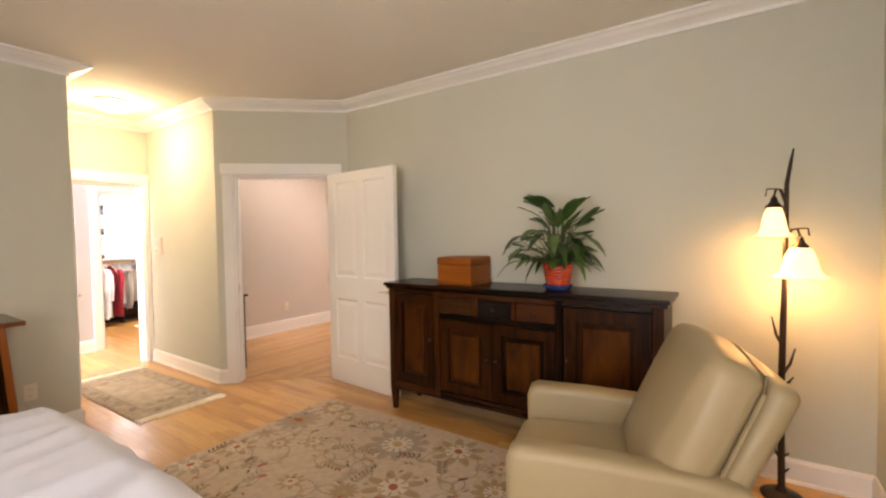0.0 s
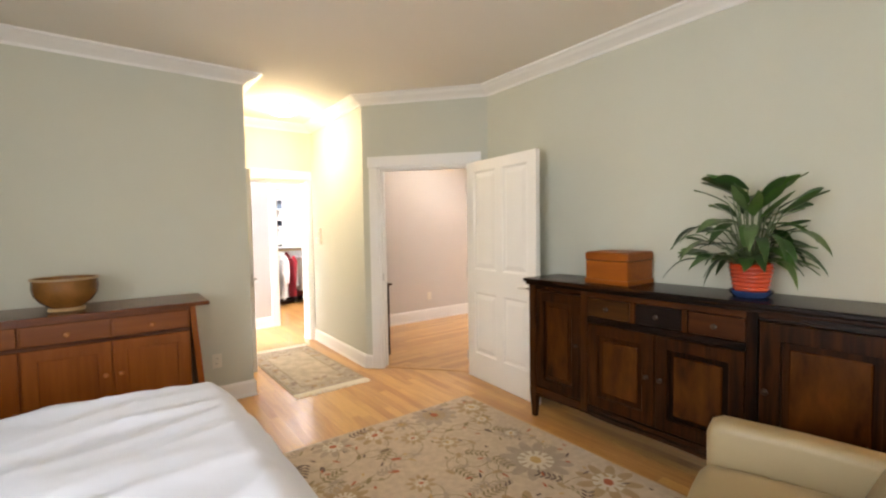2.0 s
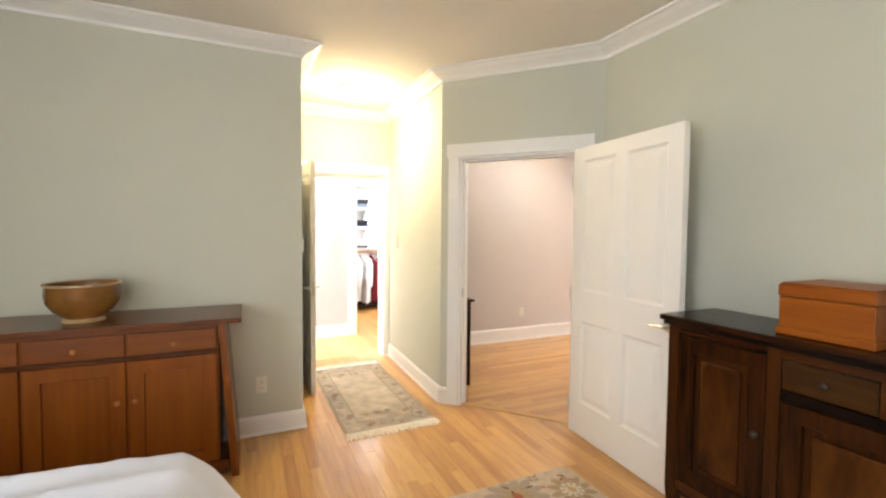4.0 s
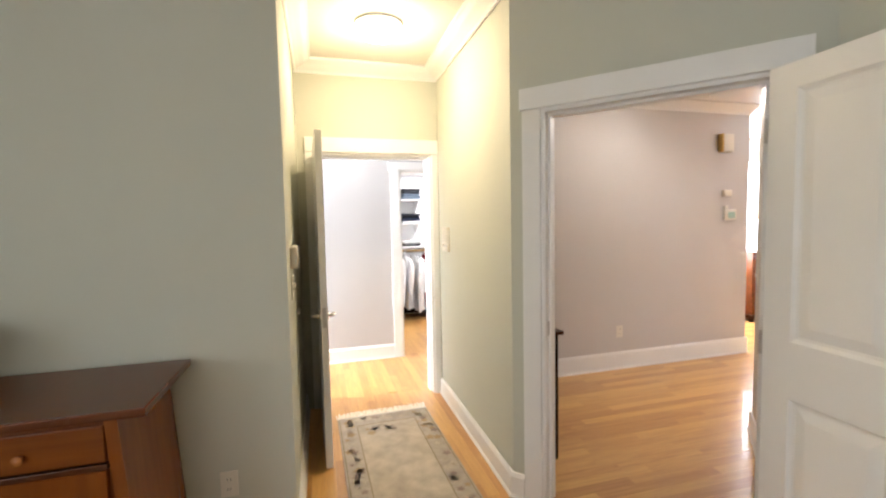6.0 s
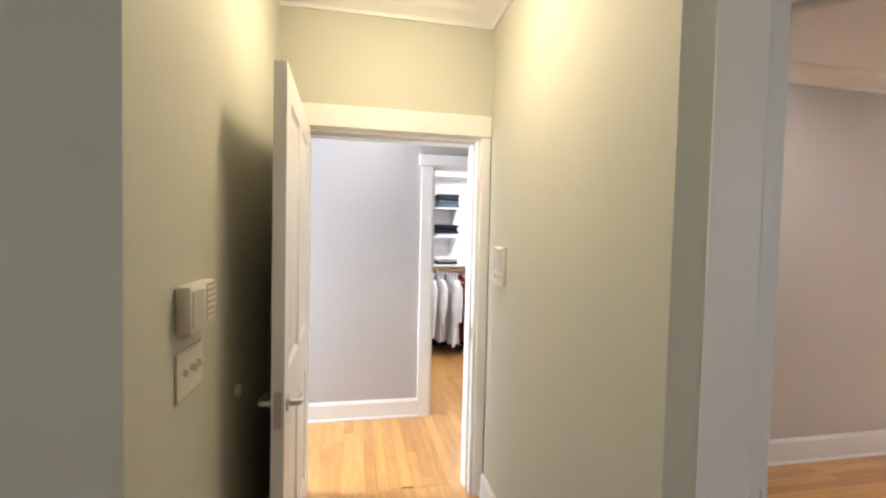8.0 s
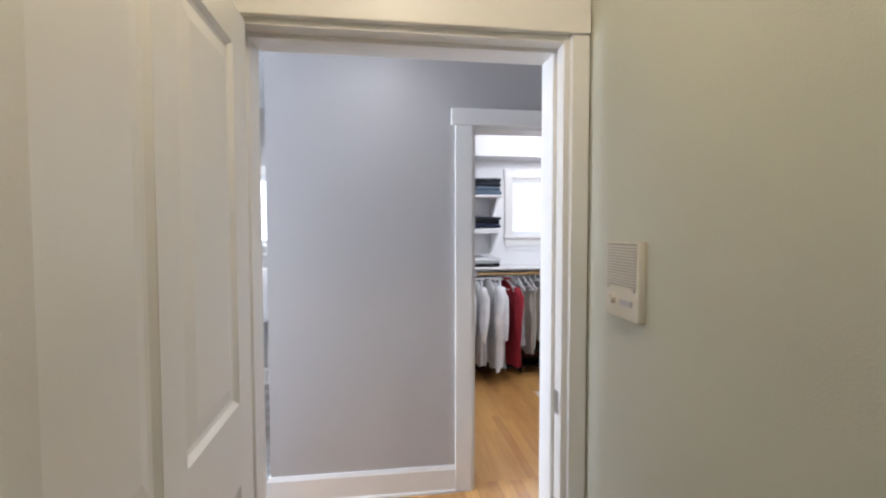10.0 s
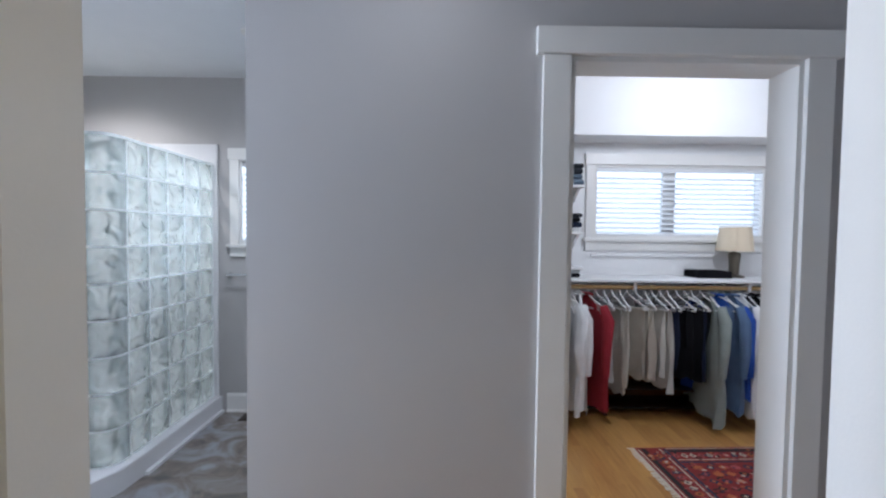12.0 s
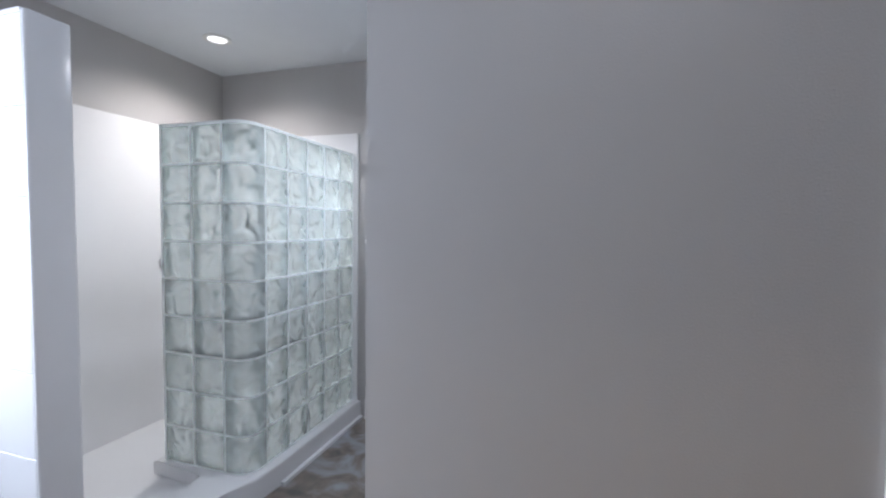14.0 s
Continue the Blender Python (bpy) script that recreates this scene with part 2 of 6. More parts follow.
wall("wall_corridor_end", (XC, YE), (XL, YE), 0.098, H, M_SAGE, [(XC - OX1, XC - OX0, 0, 2.045)], label="sage green corridor end wall with a doorway")

# hall beyond the diagonal door
wall("wall_hall_north", (6.91, 6.247), (3.56, 6.247), 0.10, HH, M_MAUVE, label="mauve grey painted hall wall")
wall("wall_hall_west", (3.56, 6.247), (3.56, 4.82), 0.05, HH, M_MAUVE, label="mauve grey painted hall wall")
wall("wall_diagonal_hall", on_diag(0.0, -0.12), on_diag(1.2446, -0.12), T, HH, M_MAUVE, [(D0, D1, 0, DOOR)], label="mauve grey diagonal wall with a doorway")
# this wall's brightness comes partly from its paler colour
wall("wall_hall_diagonal", (4.37, 3.95), (5.33, 4.89), 0.10, HH, M_HALL_LIT, label="diagonal hall wall in a pale warm-lit tone, with a switch")
wall("wall_hall_return", (6.91, 7.80), (6.91, 6.26), 0.10, HH, M_MAUVE, label="mauve grey hall wall end")
wall("wall_living_north", (9.8, 7.70), (7.01, 7.70), 0.12, HH, M_CLOSET, [(0.4, 2.6, 0.75, 2.3)], label="pale living room wall with a bright window")
wall("wall_living_east", (9.8, 2.8), (9.8, 7.70), 0.12, HH, M_MAUVE, label="mauve grey living room wall")
wall("wall_living_south", (4.45, 2.8), (9.8, 2.8), 0.12, HH, M_MAUVE, label="mauve grey living room wall")

# lobby, bath and closet
wall("wall_lobby_south", (2.35, 6.40), (4.50, 6.40), T, HB, M_GREY, [(OX0 - 2.35, OX1 - 2.35, 0, 2.045)], label="grey lobby wall with a doorway")
wall("wall_lobby_east", (4.50, 6.40), (4.50, YG), 0.1, HB, M_GREY, label="grey lobby wall")
wall("wall_grey", (4.50, YG), (2.257, YG), 0.12, HB, M_GREY, [(4.50 - 4.145, 4.50 - 3.35, 0, 2.045)], label="grey painted wall with the closet opening")
wall("wall_bath_north", (3.08, YB), (XB, YB), 0.12, HB, M_GREY, [(3.08 - 1.93, 3.08 - 1.34, 1.34, 2.0)], label="grey bathroom wall with a small window")
wall("wall_bath_west", (XB, YB), (XB, 6.34), 0.12, HB, M_GREY, [(YB - 7.26, YB - 6.58, 1.0, 2.1)], label="grey bathroom wall above white tile, with a window")
wall("wall_bath_south", (XB, 6.40), (2.35, 6.40), T, HB, M_GREY, label="grey bathroom wall")
wall("wall_bath_east", (3.08, YG + 0.12), (3.08, YB), 0.05, HB, M_GREY, label="grey bathroom wall")
wall("wall_closet_west", (3.20, 9.55), (3.20, YG + 0.12), 0.06, H, M_CLOSET, label="white closet wall")
wall("wall_closet_north", (6.10, 9.55), (3.20, 9.55), 0.14, H, M_CLOSET, [(6.10 - 5.67, 6.10 - 4.22, 1.42, 2.035)], label="white closet wall with a window")
wall("wall_closet_east", (6.10, YG + 0.12), (6.10, 9.55), 0.1, H, M_CLOSET, label="white closet wall")
wall("wall_closet_south", (3.20, YG + 0.125), (6.10, YG + 0.125), 0.005, H, M_CLOSET, [(0.15, 0.945, 0, 2.045)], label="white closet wall with the opening")

# ceilings
setting("ceiling_bedroom", B(XW - 0.1, XR + 0.1, YS - 0.1, YE + 0.06, H, H + 0.1), M_CEIL, "cream painted ceiling")
def prism(pts, z0, z1):
    bm = bmesh.new()
    a, b = [bm.verts.new((x, y, z0)) for x, y in pts], [bm.verts.new((x, y, z1)) for x, y in pts]
    for k in range(len(pts)):
        j = (k + 1) % len(pts)
        bm.faces.new((a[k], a[j], b[j], b[k]))
    bm.faces.new(a), bm.faces.new(b)
    return bm


q0, q1 = on_diag(0.05, -0.065), on_diag(1.24, -0.065)
setting("ceiling_hall", prism([(3.52, 6.3), (3.52, q0.y), tuple(q0), tuple(q1), (4.4, 3.7), (4.4, 2.7), (9.9, 2.7), (9.9, 7.8), (6.85, 7.8), (6.85, 6.3)], HH, HH + 0.08), M_HCEIL, "white painted hall ceiling")
setting("ceiling_bath", prism([(XB - 0.1, 6.34), (4.6, 6.34), (4.6, YG + 0.119), (3.13, YG + 0.119), (3.13, YB + 0.1), (XB - 0.1, YB + 0.1)], HB, HB + 0.08), M_BCEIL, "white bathroom ceiling")
setting("ceiling_closet", B(3.1, 6.2, YG + 0.1, 9.65, H, H + 0.1), M_CLOSET, "white closet ceiling")

# crown mouldings
CROWN = [(0, H - 0.085), (0.012, H - 0.085), (0.016, H - 0.072), (0.022, H - 0.066), (0.05, H - 0.052), (0.085, H - 0.038), (0.112, H - 0.02), (0.128, H - 0.016), (0.128, H - 0.001), (0, H - 0.001)]
path = [(XC, YE), (XL, YE), (XL, YA), (XW, YA), (XW, YS), (XR, YS), (RG.x, RG.y), (DG.x, DG.y), (XC, YE)]
setting("crown_moulding", sweep(path, CROWN), M_WHITE, "cream white crown moulding along the ceiling")
HC = [(d, z - H + HH) for d, z in CROWN]
setting("crown_moulding_hall", sweep([(6.91, 6.247), (3.56, 6.247)], HC), M_WHITE, "white crown moulding in the hall")

# baseboards
def base(h=0.135, t=0.018):
    return [(0, 0), (t + 0.008, 0), (t + 0.008, 0.012), (t, 0.02), (t, h - 0.02), (t * 0.5, h), (0, h)]


def baseboard(name, pts, h=0.135, label="white painted tall baseboard"):
    return setting(name, sweep(pts, base(h)), M_WHITE, label)


baseboard("baseboard_bedroom", [(XL, YE - 0.02), (XL, YA), (XW, YA), (XW, YS), (XR, YS), (RG.x, RG.y), tuple(on_diag(1.20))])
baseboard("baseboard_corridor", [tuple(on_diag(0.068)), tuple(DG), (XC, YE - 0.02)])
baseboard("baseboard_hall", [(6.91, 7.7), (6.91, 6.247), (3.56, 6.247), (3.56, 4.9)], 0.17)
baseboard("baseboard_hall_diagonal", [(4.37, 3.95), (5.33, 4.89), (5.40, 4.82)], 0.13)
baseboard("baseboard_grey", [(3.255, YG), (2.257, YG), (2.257, YG + 0.12)], 0.15)
baseboard("baseboard_bath", [(3.08, YB), (1.24, YB)], 0.148)


# door casings
def casing(name, s0, s1, top, m, w=0.10, head=0.12, over=0.012, label="white painted door casing"):
    """Flat boards round an opening from s0 to s1 in the wall's plane; the room lies towards +y."""
    bm = bmesh.new()
    box(bm, s0 - w, s0, 0, 0.02, 0, top, 0.003)
    box(bm, s1, s1 + w, 0, 0.02, 0, top, 0.003)
    box(bm, s0 - w - over, s1 + w + over, 0, 0.026, top + 0.0005, top + head, 0.003)
    ob = setting(name, bm, M_WHITE, label)
    ob.matrix_basis = m
    return ob


def jamb(name, s0, s1, top, depth, m, stop=True):
    """The lining of an opening, with a stop; the wall's body lies towards -y."""
    bm = bmesh.new()
    box(bm, s0 - 0.001, s0 + 0.018, -depth - 0.004, 0.004, 0, top)
    box(bm, s1 - 0.018, s1 + 0.001, -depth - 0.004, 0.004, 0, top)
    box(bm, s0 + 0.018, s1 - 0.018, -depth - 0.004, 0.004, top - 0.018, top + 0.001)
    if stop:
        for x0, x1 in ((s0 + 0.018, s0 + 0.03), (s1 - 0.03, s1 - 0.018)):
            box(bm, x0, x1, -depth + 0.01, -0.05, 0, top - 0.03)
        box(bm, s0 + 0.018, s1 - 0.018, -depth + 0.01, -0.05, top - 0.03, top - 0.018)
    ob = setting(name, bm, M_WHITE, "white painted door jamb")
    ob.matrix_basis = m
    return ob


def frame_at(p, d):
    return Matrix.LocRotScale((p[0], p[1], 0), Euler((0, 0, math.atan2(d[1], d[0]))), None)


LD = (RG - DG).length
md = frame_at(RG, -DD)
casing("trim_bedroom_door", LD - D1, LD - D0, DOOR, md, 0.095, 0.105)
jamb("jamb_bedroom_door", LD - D1, LD - D0, DOOR, 0.12, md)
me_ = frame_at((XC, YE), (-1, 0))
casing("trim_corridor_door", XC - OX1, XC - OX0, 2.045, me_, 0.055, 0.115, over=0.0)
jamb("jamb_corridor_door", XC - OX1, XC - OX0, 2.045, 0.16, me_)
mg = frame_at((4.50, YG), (-1, 0))
casing("trim_closet", 4.50 - 4.145, 4.50 - 3.35, 2.045, mg, 0.095, 0.09, over=0.022)
jamb("jamb_closet", 4.50 - 4.145, 4.50 - 3.35, 2.045, 0.13, mg, stop=False)
ml = frame_at((2.35, 6.40), (1, 0))
casing("trim_lobby_door", OX0 - 2.35, OX1 - 2.35, 2.045, ml, 0.10, 0.115)

# floors
setting("floor_slab", B(XW - 0.2, 9.9, -0.2, 9.8, -0.12, -0.012), M_SLAB, "dark subfloor")

# ---- bedroom and corridor things ----
M_DARKWOOD = wood("dark_reclaimed_wood", (0.004, 0.0016, 0.0008), (0.050, 0.0155, 0.0030), 0.3, 2, "object", scale=2.0, streak=1.0, spec=0.12, lo=0.5, hi=0.95)
M_DARKPANEL = wood("reclaimed_wood_panel", (0.010, 0.0035, 0.0012), (0.11, 0.034, 0.006), 0.26, 2, "object", scale=2.4, streak=0.5, spec=0.15, stretch=3, lo=0.42, hi=1.0, warp=0.6)
M_DRAWER = [wood("drawer_wood_" + n, d, l, 0.28, 1, "object", scale=2.0, streak=0.4, spec=0.15) for n, d, l in (("olive", (0.025, 0.010, 0.003), (0.068, 0.028, 0.007)), ("black", (0.004, 0.0025, 0.002), (0.018, 0.010, 0.007)), ("brown", (0.025, 0.008, 0.003), (0.075, 0.024, 0.007)))]
M_DARKWOOD_H = wood("dark_reclaimed_wood_across", (0.004, 0.0016, 0.0008), (0.055, 0.016, 0.003), 0.26, 1, "object", scale=2.0, streak=1.2, spec=0.25, lo=0.5, hi=0.95)
M_CHERRY = wood("cherry_wood", (0.16, 0.040, 0.004), (0.23, 0.063, 0.0065), 0.27, 2, "object", scale=0.8, coat=0.05, streak=0.3, spec=0.4)
M_CHERRY_D = wood("cherry_drawer_wood", (0.14, 0.035, 0.004), (0.205, 0.056, 0.006), 0.27, 0, "object", scale=0.8, coat=0.05, streak=0.3, spec=0.4)
M_CHERRY_H = wood("cherry_wood_across", (0.055, 0.015, 0.004), (0.15, 0.040, 0.008), 0.25, 0, "object", scale=1.6, coat=0.1, streak=0.5, spec=0.35)
M_KNOB = wood("pale_cherry_knob", (0.30, 0.10, 0.02), (0.42, 0.16, 0.04), 0.25, 2, "object", scale=2.0, spec=0.5)
M_BOXWOOD = wood("orange_cedar_wood", (0.215, 0.052, 0.004), (0.295, 0.080, 0.006), 0.4, 1, "object", scale=1.5, streak=0.4, spec=0.25)
M_LEATHER = mat("cream_leather", (0.325, 0.252, 0.138), 0.42, var=0.05, scale=9, bump=0.02, fine=260)
M_LINEN = mat("white_bed_linen", (0.62, 0.65, 0.73), 0.85, var=0.02, scale=8, bump=0.04, fine=400)
M_RUG = mat("beige_wool_rug", (0.50, 0.40, 0.295), 0.95, var=0.2, scale=24, bump=0.09, fine=500)
M_RUGS = [mat("rug_wool_" + n, c, 0.95, var=0.12, scale=20, bump=0.08, fine=500) for n, c in (
    ("tan", (0.36, 0.26, 0.145)), ("olive", (0.24, 0.19, 0.10)), ("gold", (0.46, 0.31, 0.13)), ("rust", (0.36, 0.10, 0.04)), ("slate", (0.36, 0.29, 0.22)), ("dark", (0.13, 0.09, 0.07)), ("pale", (0.58, 0.51, 0.40)))]
M_MAT = mat("faded_taupe_wool", (0.46, 0.395, 0.31), 0.95, var=0.35, scale=9, bump=0.09, fine=400)
M_MATB = mat("grey_green_wool_border", (0.41, 0.355, 0.29), 0.95, var=0.25, scale=14, bump=0.09, fine=400)
M_MATL = mat("plum_wool_motif", (0.27, 0.205, 0.175), 0.95, var=0.25, scale=30)
M_FRINGE = mat("cream_cotton_fringe", (0.78, 0.73, 0.62), 0.95, var=0.1, scale=40)
M_RED = mat("red_glazed_ceramic", (0.50, 0.05, 0.016), 0.15, var=0.12, scale=18, coat=0.9)
M_BLUE = mat("blue_glazed_ceramic", (0.03, 0.06, 0.17), 0.25, var=0.2, scale=18, coat=0.4)
M_SOIL = mat("potting_soil", (0.03, 0.02, 0.014), 0.95, bump=0.2, fine=60)
M_BOWL = mat("brown_glazed_stoneware", (0.20, 0.085, 0.018), 0.25, var=0.55, scale=9, coat=0.3)
M_BOWLF = mat("tan_stoneware_rim", (0.40, 0.26, 0.12), 0.4, var=0.3, scale=12)
M_PLASTIC = mat("ivory_plastic", (0.68, 0.64, 0.54), 0.4, var=0.015, bump=0)
M_GAP_SHADE = mat("grey_plastic", (0.42, 0.39, 0.34), 0.45, var=0.02, bump=0)
M_PLASTIC_S = mat("pale_grey_plastic", (0.5, 0.48, 0.42), 0.3, var=0.01, bump=0)
M_BRASS = mat("aged_brass", (0.55, 0.36, 0.12), 0.3, 1.0, var=0.06)


def leaf_material(name, a, b):
    m = mat(name, a, 0.38, var=0.25, scale=25, bump=0.03, fine=90)
    n = m.node_tree.nodes["Principled BSDF"]
    n.inputs["Subsurface Weight"].default_value = 0.0
    return m


M_LEAF = [leaf_material("deep_green_leaf", (0.026, 0.07, 0.016), 0), leaf_material("mid_green_leaf", (0.05, 0.12, 0.022), 0), leaf_material("pale_green_leaf", (0.09, 0.15, 0.05), 0)]
M_STEM = mat("green_stem", (0.07, 0.11, 0.04), 0.5)


def panel_door(name, w, h, m, label, panels, handle_s, lever=1):
    """A door in its own frame: hinge at x = 0, leaf along +x, 40 mm thick about y = 0, with raised panels on both faces."""
    t = 0.02
    d = new(name)
    d.matrix_basis = m
    tagged(d, label, "door")
    bm = bmesh.new()
    xs = sorted({0, w, *[p[0] for p in panels], *[p[1] for p in panels]})
    zs = sorted({0.008, h, *[p[2] for p in panels], *[p[3] for p in panels]})
    for a, b in zip(xs, xs[1:]):
        for c, e in zip(zs, zs[1:]):
            if not any(p[0] < (a + b) / 2 < p[1] and p[2] < (c + e) / 2 < p[3] for p in panels):
                box(bm, a, b, -t, t, c, e)
    bmesh.ops.remove_doubles(bm, verts=bm.verts, dist=1e-5)
    part("leaf_frame", bm, M_WHITE, d)
    for x0, x1, z0, z1 in panels:
        bm = bmesh.new()
        prev = None
        for s in (1, -1):
            rings = []
            for inset, y in ((0.0, t - 0.001), (0.012, t - 0.010), (0.022, t - 0.012), (0.060, t - 0.003)):
                rings.append([bm.verts.new(p) for p in ((x0 + inset, s * y, z0 + inset), (x1 - inset, s * y, z0 + inset), (x1 - inset, s * y, z1 - inset), (x0 + inset, s * y, z1 - inset))])
            for a, b in zip(rings, rings[1:]):
                for k in range(4):
                    bm.faces.new((a[k], a[(k + 1) % 4], b[(k + 1) % 4], b[k]))
            bm.faces.new(rings[-1])
        part("panel", bm, M_WHITE, d)
    for s in (1, -1):
        bm = lathe([(0.0001, 0), (0.027, 0), (0.027, 0.006), (0.012, 0.010), (0.010, 0.045), (0.0001, 0.046)], 20)
        bmesh.ops.rotate(bm, verts=bm.verts, matrix=Matrix.Rotation(radians(-90 * s), 3, "X"))
        bmesh.ops.translate(bm, verts=bm.verts, vec=(handle_s, s * t, 0.93))
        hd = part("door_handle", bm, M_METAL, d, "brushed nickel lever handle", smooth=True)
        part("lever", tube([(handle_s, s * (t + 0.042), 0.93), (handle_s - 0.03 * lever, s * (t + 0.044), 0.932), (handle_s - 0.10 * lever, s * (t + 0.040), 0.925)], [0.009, 0.009, 0.006]), M_METAL, hd, smooth=True)
    part("latch_plate", B(w - 0.002, w + 0.002, -0.012, 0.012, 0.87, 0.99), M_METAL, d)
    for z in (0.2, 1.0, 1.8):
        part("hinge", tube([(-0.006, -t - 0.004, z - 0.045), (-0.006, -t - 0.004, z + 0.045)], 0.006), M_METAL, d, smooth=True)
    return d


PW = 0.905
PANELS = [(0.105, 0.415, 0.245, 0.82), (0.505, 0.805, 0.245, 0.82), (0.105, 0.415, 1.03, 1.93), (0.505, 0.805, 1.03, 1.93)]
hp = on_diag(D1 - 0.012, 0.045)
panel_door("door_bedroom", PW, 2.02, pose(hp.x, hp.y, 0, 0, 0, -94), "white four-panel door standing open beside the sideboard", PANELS, 0.84)
W2 = 0.93
P2 = [(0.11, 0.42, 0.245, 0.82), (0.51, 0.82, 0.245, 0.82), (0.11, 0.42, 1.03, 1.93), (0.51, 0.82, 1.03, 1.93)]
panel_door("door_corridor", W2, 2.03, pose(2.484, 6.230, 0, 0, 0, -88.6), "white four-panel door open against the corridor wall", P2, 0.865)


# sideboard
def framed_door(parent, y0, y1, z0, z1, x, knob_y, m1, m2, fw=0.07, name="cabinet_door", inset=0.03):
    """A framed door whose face looks towards -x, with a recessed raised panel and a small knob."""
    d = part(name, frame_ring("x", x, x + 0.024, y0, y1, z0, z1, fw), m1, parent)
    part("panel_recess", B(x + 0.018, x + 0.023, y0 + fw + 0.001, y1 - fw - 0.001, z0 + fw + 0.001, z1 - fw - 0.001), m1, d)
    e = fw + inset
    part("door_panel", B(x + 0.004, x + 0.0178, y0 + e, y1 - e, z0 + e, z1 - e, bev=0.009), m2, d)
    bm = lathe([(0.0001, 0), (0.006, 0), (0.006, 0.012), (0.014, 0.017), (0.015, 0.024), (0.008, 0.03), (0.0001, 0.031)], 14)
    bmesh.ops.rotate(bm, verts=bm.verts, matrix=Matrix.Rotation(radians(-90), 3, "Y"))
    bmesh.ops.translate(bm, verts=bm.verts, vec=(x, knob_y, (z0 + z1) / 2 + 0.02))
    part("knob", bm, M_IRON, d, "dark iron knob", smooth=True)
    return d


def drawer_front(parent, y0, y1, z0, z1, x, m1):
    d = part("drawer", B(x - 0.001, x + 0.02, y0, y1, z0, z1, bev=0.004), m1, parent)
    bm = lathe([(0.0001, 0), (0.006, 0), (0.006, 0.012), (0.014, 0.017), (0.015, 0.024), (0.008, 0.03), (0.0001, 0.031)], 14)
    bmesh.ops.rotate(bm, verts=bm.verts, matrix=Matrix.Rotation(radians(-90), 3, "Y"))
    bmesh.ops.translate(bm, verts=bm.verts, vec=(x, (y0 + y1) / 2, (z0 + z1) / 2))
    part("knob", bm, M_IRON, d, smooth=True)


def sideboard():
    sb = thing("sideboard", 0, 0, 0, 0, "dark reclaimed wood sideboard with drawers and panelled doors", "sideboard")
    X = 3.885
    bm = B(3.855, 4.272, 0.865, 2.955, 1.012, 1.04, bev=0.006)
    box(bm, 3.868, 4.268, 0.878, 2.942, 0.990, 1.0125, 0.006)
    part("top", bm, M_DARKWOOD_H, sb)
    bm = bmesh.new()
    box(bm, X + 0.03, 4.262, 0.90, 0.925, 0.19, 0.99)
    box(bm, X + 0.03, 4.262, 2.895, 2.92, 0.19, 0.99)
    box(bm, X + 0.03, 4.262, 0.925, 2.895, 0.19, 0.215)
    box(bm, 4.245, 4.262, 0.925, 2.895, 0.215, 0.99)
    part("carcass", bm, M_DARKWOOD, sb)
    # face frame
    for y0, y1 in ((2.865, 2.922), (2.425, 2.475), (1.475, 1.525), (0.898, 0.955)):
        part("stile", B(X, X + 0.03, y0, y1, 0.19, 0.99, bev=0.003), M_DARKWOOD, sb)
    for y0, y1, z0, z1 in ((2.475, 2.865, 0.955, 0.99), (1.525, 2.425, 0.955, 0.99), (0.955, 1.475, 0.955, 0.99), (1.525, 2.425, 0.79, 0.83),
                           (2.475, 2.865, 0.19, 0.24), (1.525, 2.425, 0.19, 0.24), (0.955, 1.475, 0.19, 0.24)):
        part("rail", B(X, X + 0.028, y0, y1, z0, z1, bev=0.003), M_DARKWOOD_H, sb)
    for y0, y1 in ((2.10, 2.13), (1.80, 1.83)):
        part("rail", B(X, X + 0.028, y0, y1, 0.83, 0.955, bev=0.003), M_DARKPANEL, sb)
    for y0, y1, m in ((2.135, 2.42, M_DRAWER[0]), (1.835, 2.095, M_DRAWER[1]), (1.53, 1.795, M_DRAWER[2])):
        drawer_front(sb, y0, y1, 0.835, 0.95, X + 0.003, m)
    framed_door(sb, 2.48, 2.86, 0.245, 0.95, X + 0.004, 2.505, M_DARKWOOD, M_DARKPANEL)
    framed_door(sb, 1.985, 2.42, 0.245, 0.785, X + 0.004, 2.02, M_DARKWOOD, M_DARKPANEL)
    framed_door(sb, 1.53, 1.975, 0.245, 0.785, X + 0.004, 1.94, M_DARKWOOD, M_DARKPANEL)
    framed_door(sb, 0.96, 1.47, 0.245, 0.95, X + 0.004, 1.44, M_DARKWOOD, M_DARKPANEL, 0.085)
    for y in (0.925, 2.895):
        for x in (X + 0.03, 4.235):
            bm = bmesh.new()
            r = [[bm.verts.new((x + sx * a, y + sy * a, z)) for sx, sy in ((-1, -1), (1, -1), (1, 1), (-1, 1))] for a, z in ((0.016, 0.0), (0.028, 0.19))]
            for k in range(4):
                bm.faces.new((r[0][k], r[0][(k + 1) % 4], r[1][(k + 1) % 4], r[1][k]))
            bm.faces.new(r[0]), bm.faces.new(r[1])
            part("leg", bm, M_DARKWOOD, sb)
    # shaped apron
    bm = bmesh.new()
    n = 40
    top = [bm.verts.new((X + 0.008, 0.955 + 1.91 * i / n, 0.19)) for i in range(n + 1)]
    low = [bm.verts.new((X + 0.008, 0.955 + 1.91 * i / n, 0.172 - 0.008 * abs(math.cos(3 * math.pi * i / n)) ** 3)) for i in range(n + 1)]
    for i in range(n):
        bm.faces.new((top[i], top[i + 1], low[i + 1], low[i]))
    g = bmesh.ops.extrude_face_region(bm, geom=bm.faces[:])
    bmesh.ops.translate(bm, verts=[v for v in g["geom"] if isinstance(v, bmesh.types.BMVert)], vec=(0.018, 0, 0))
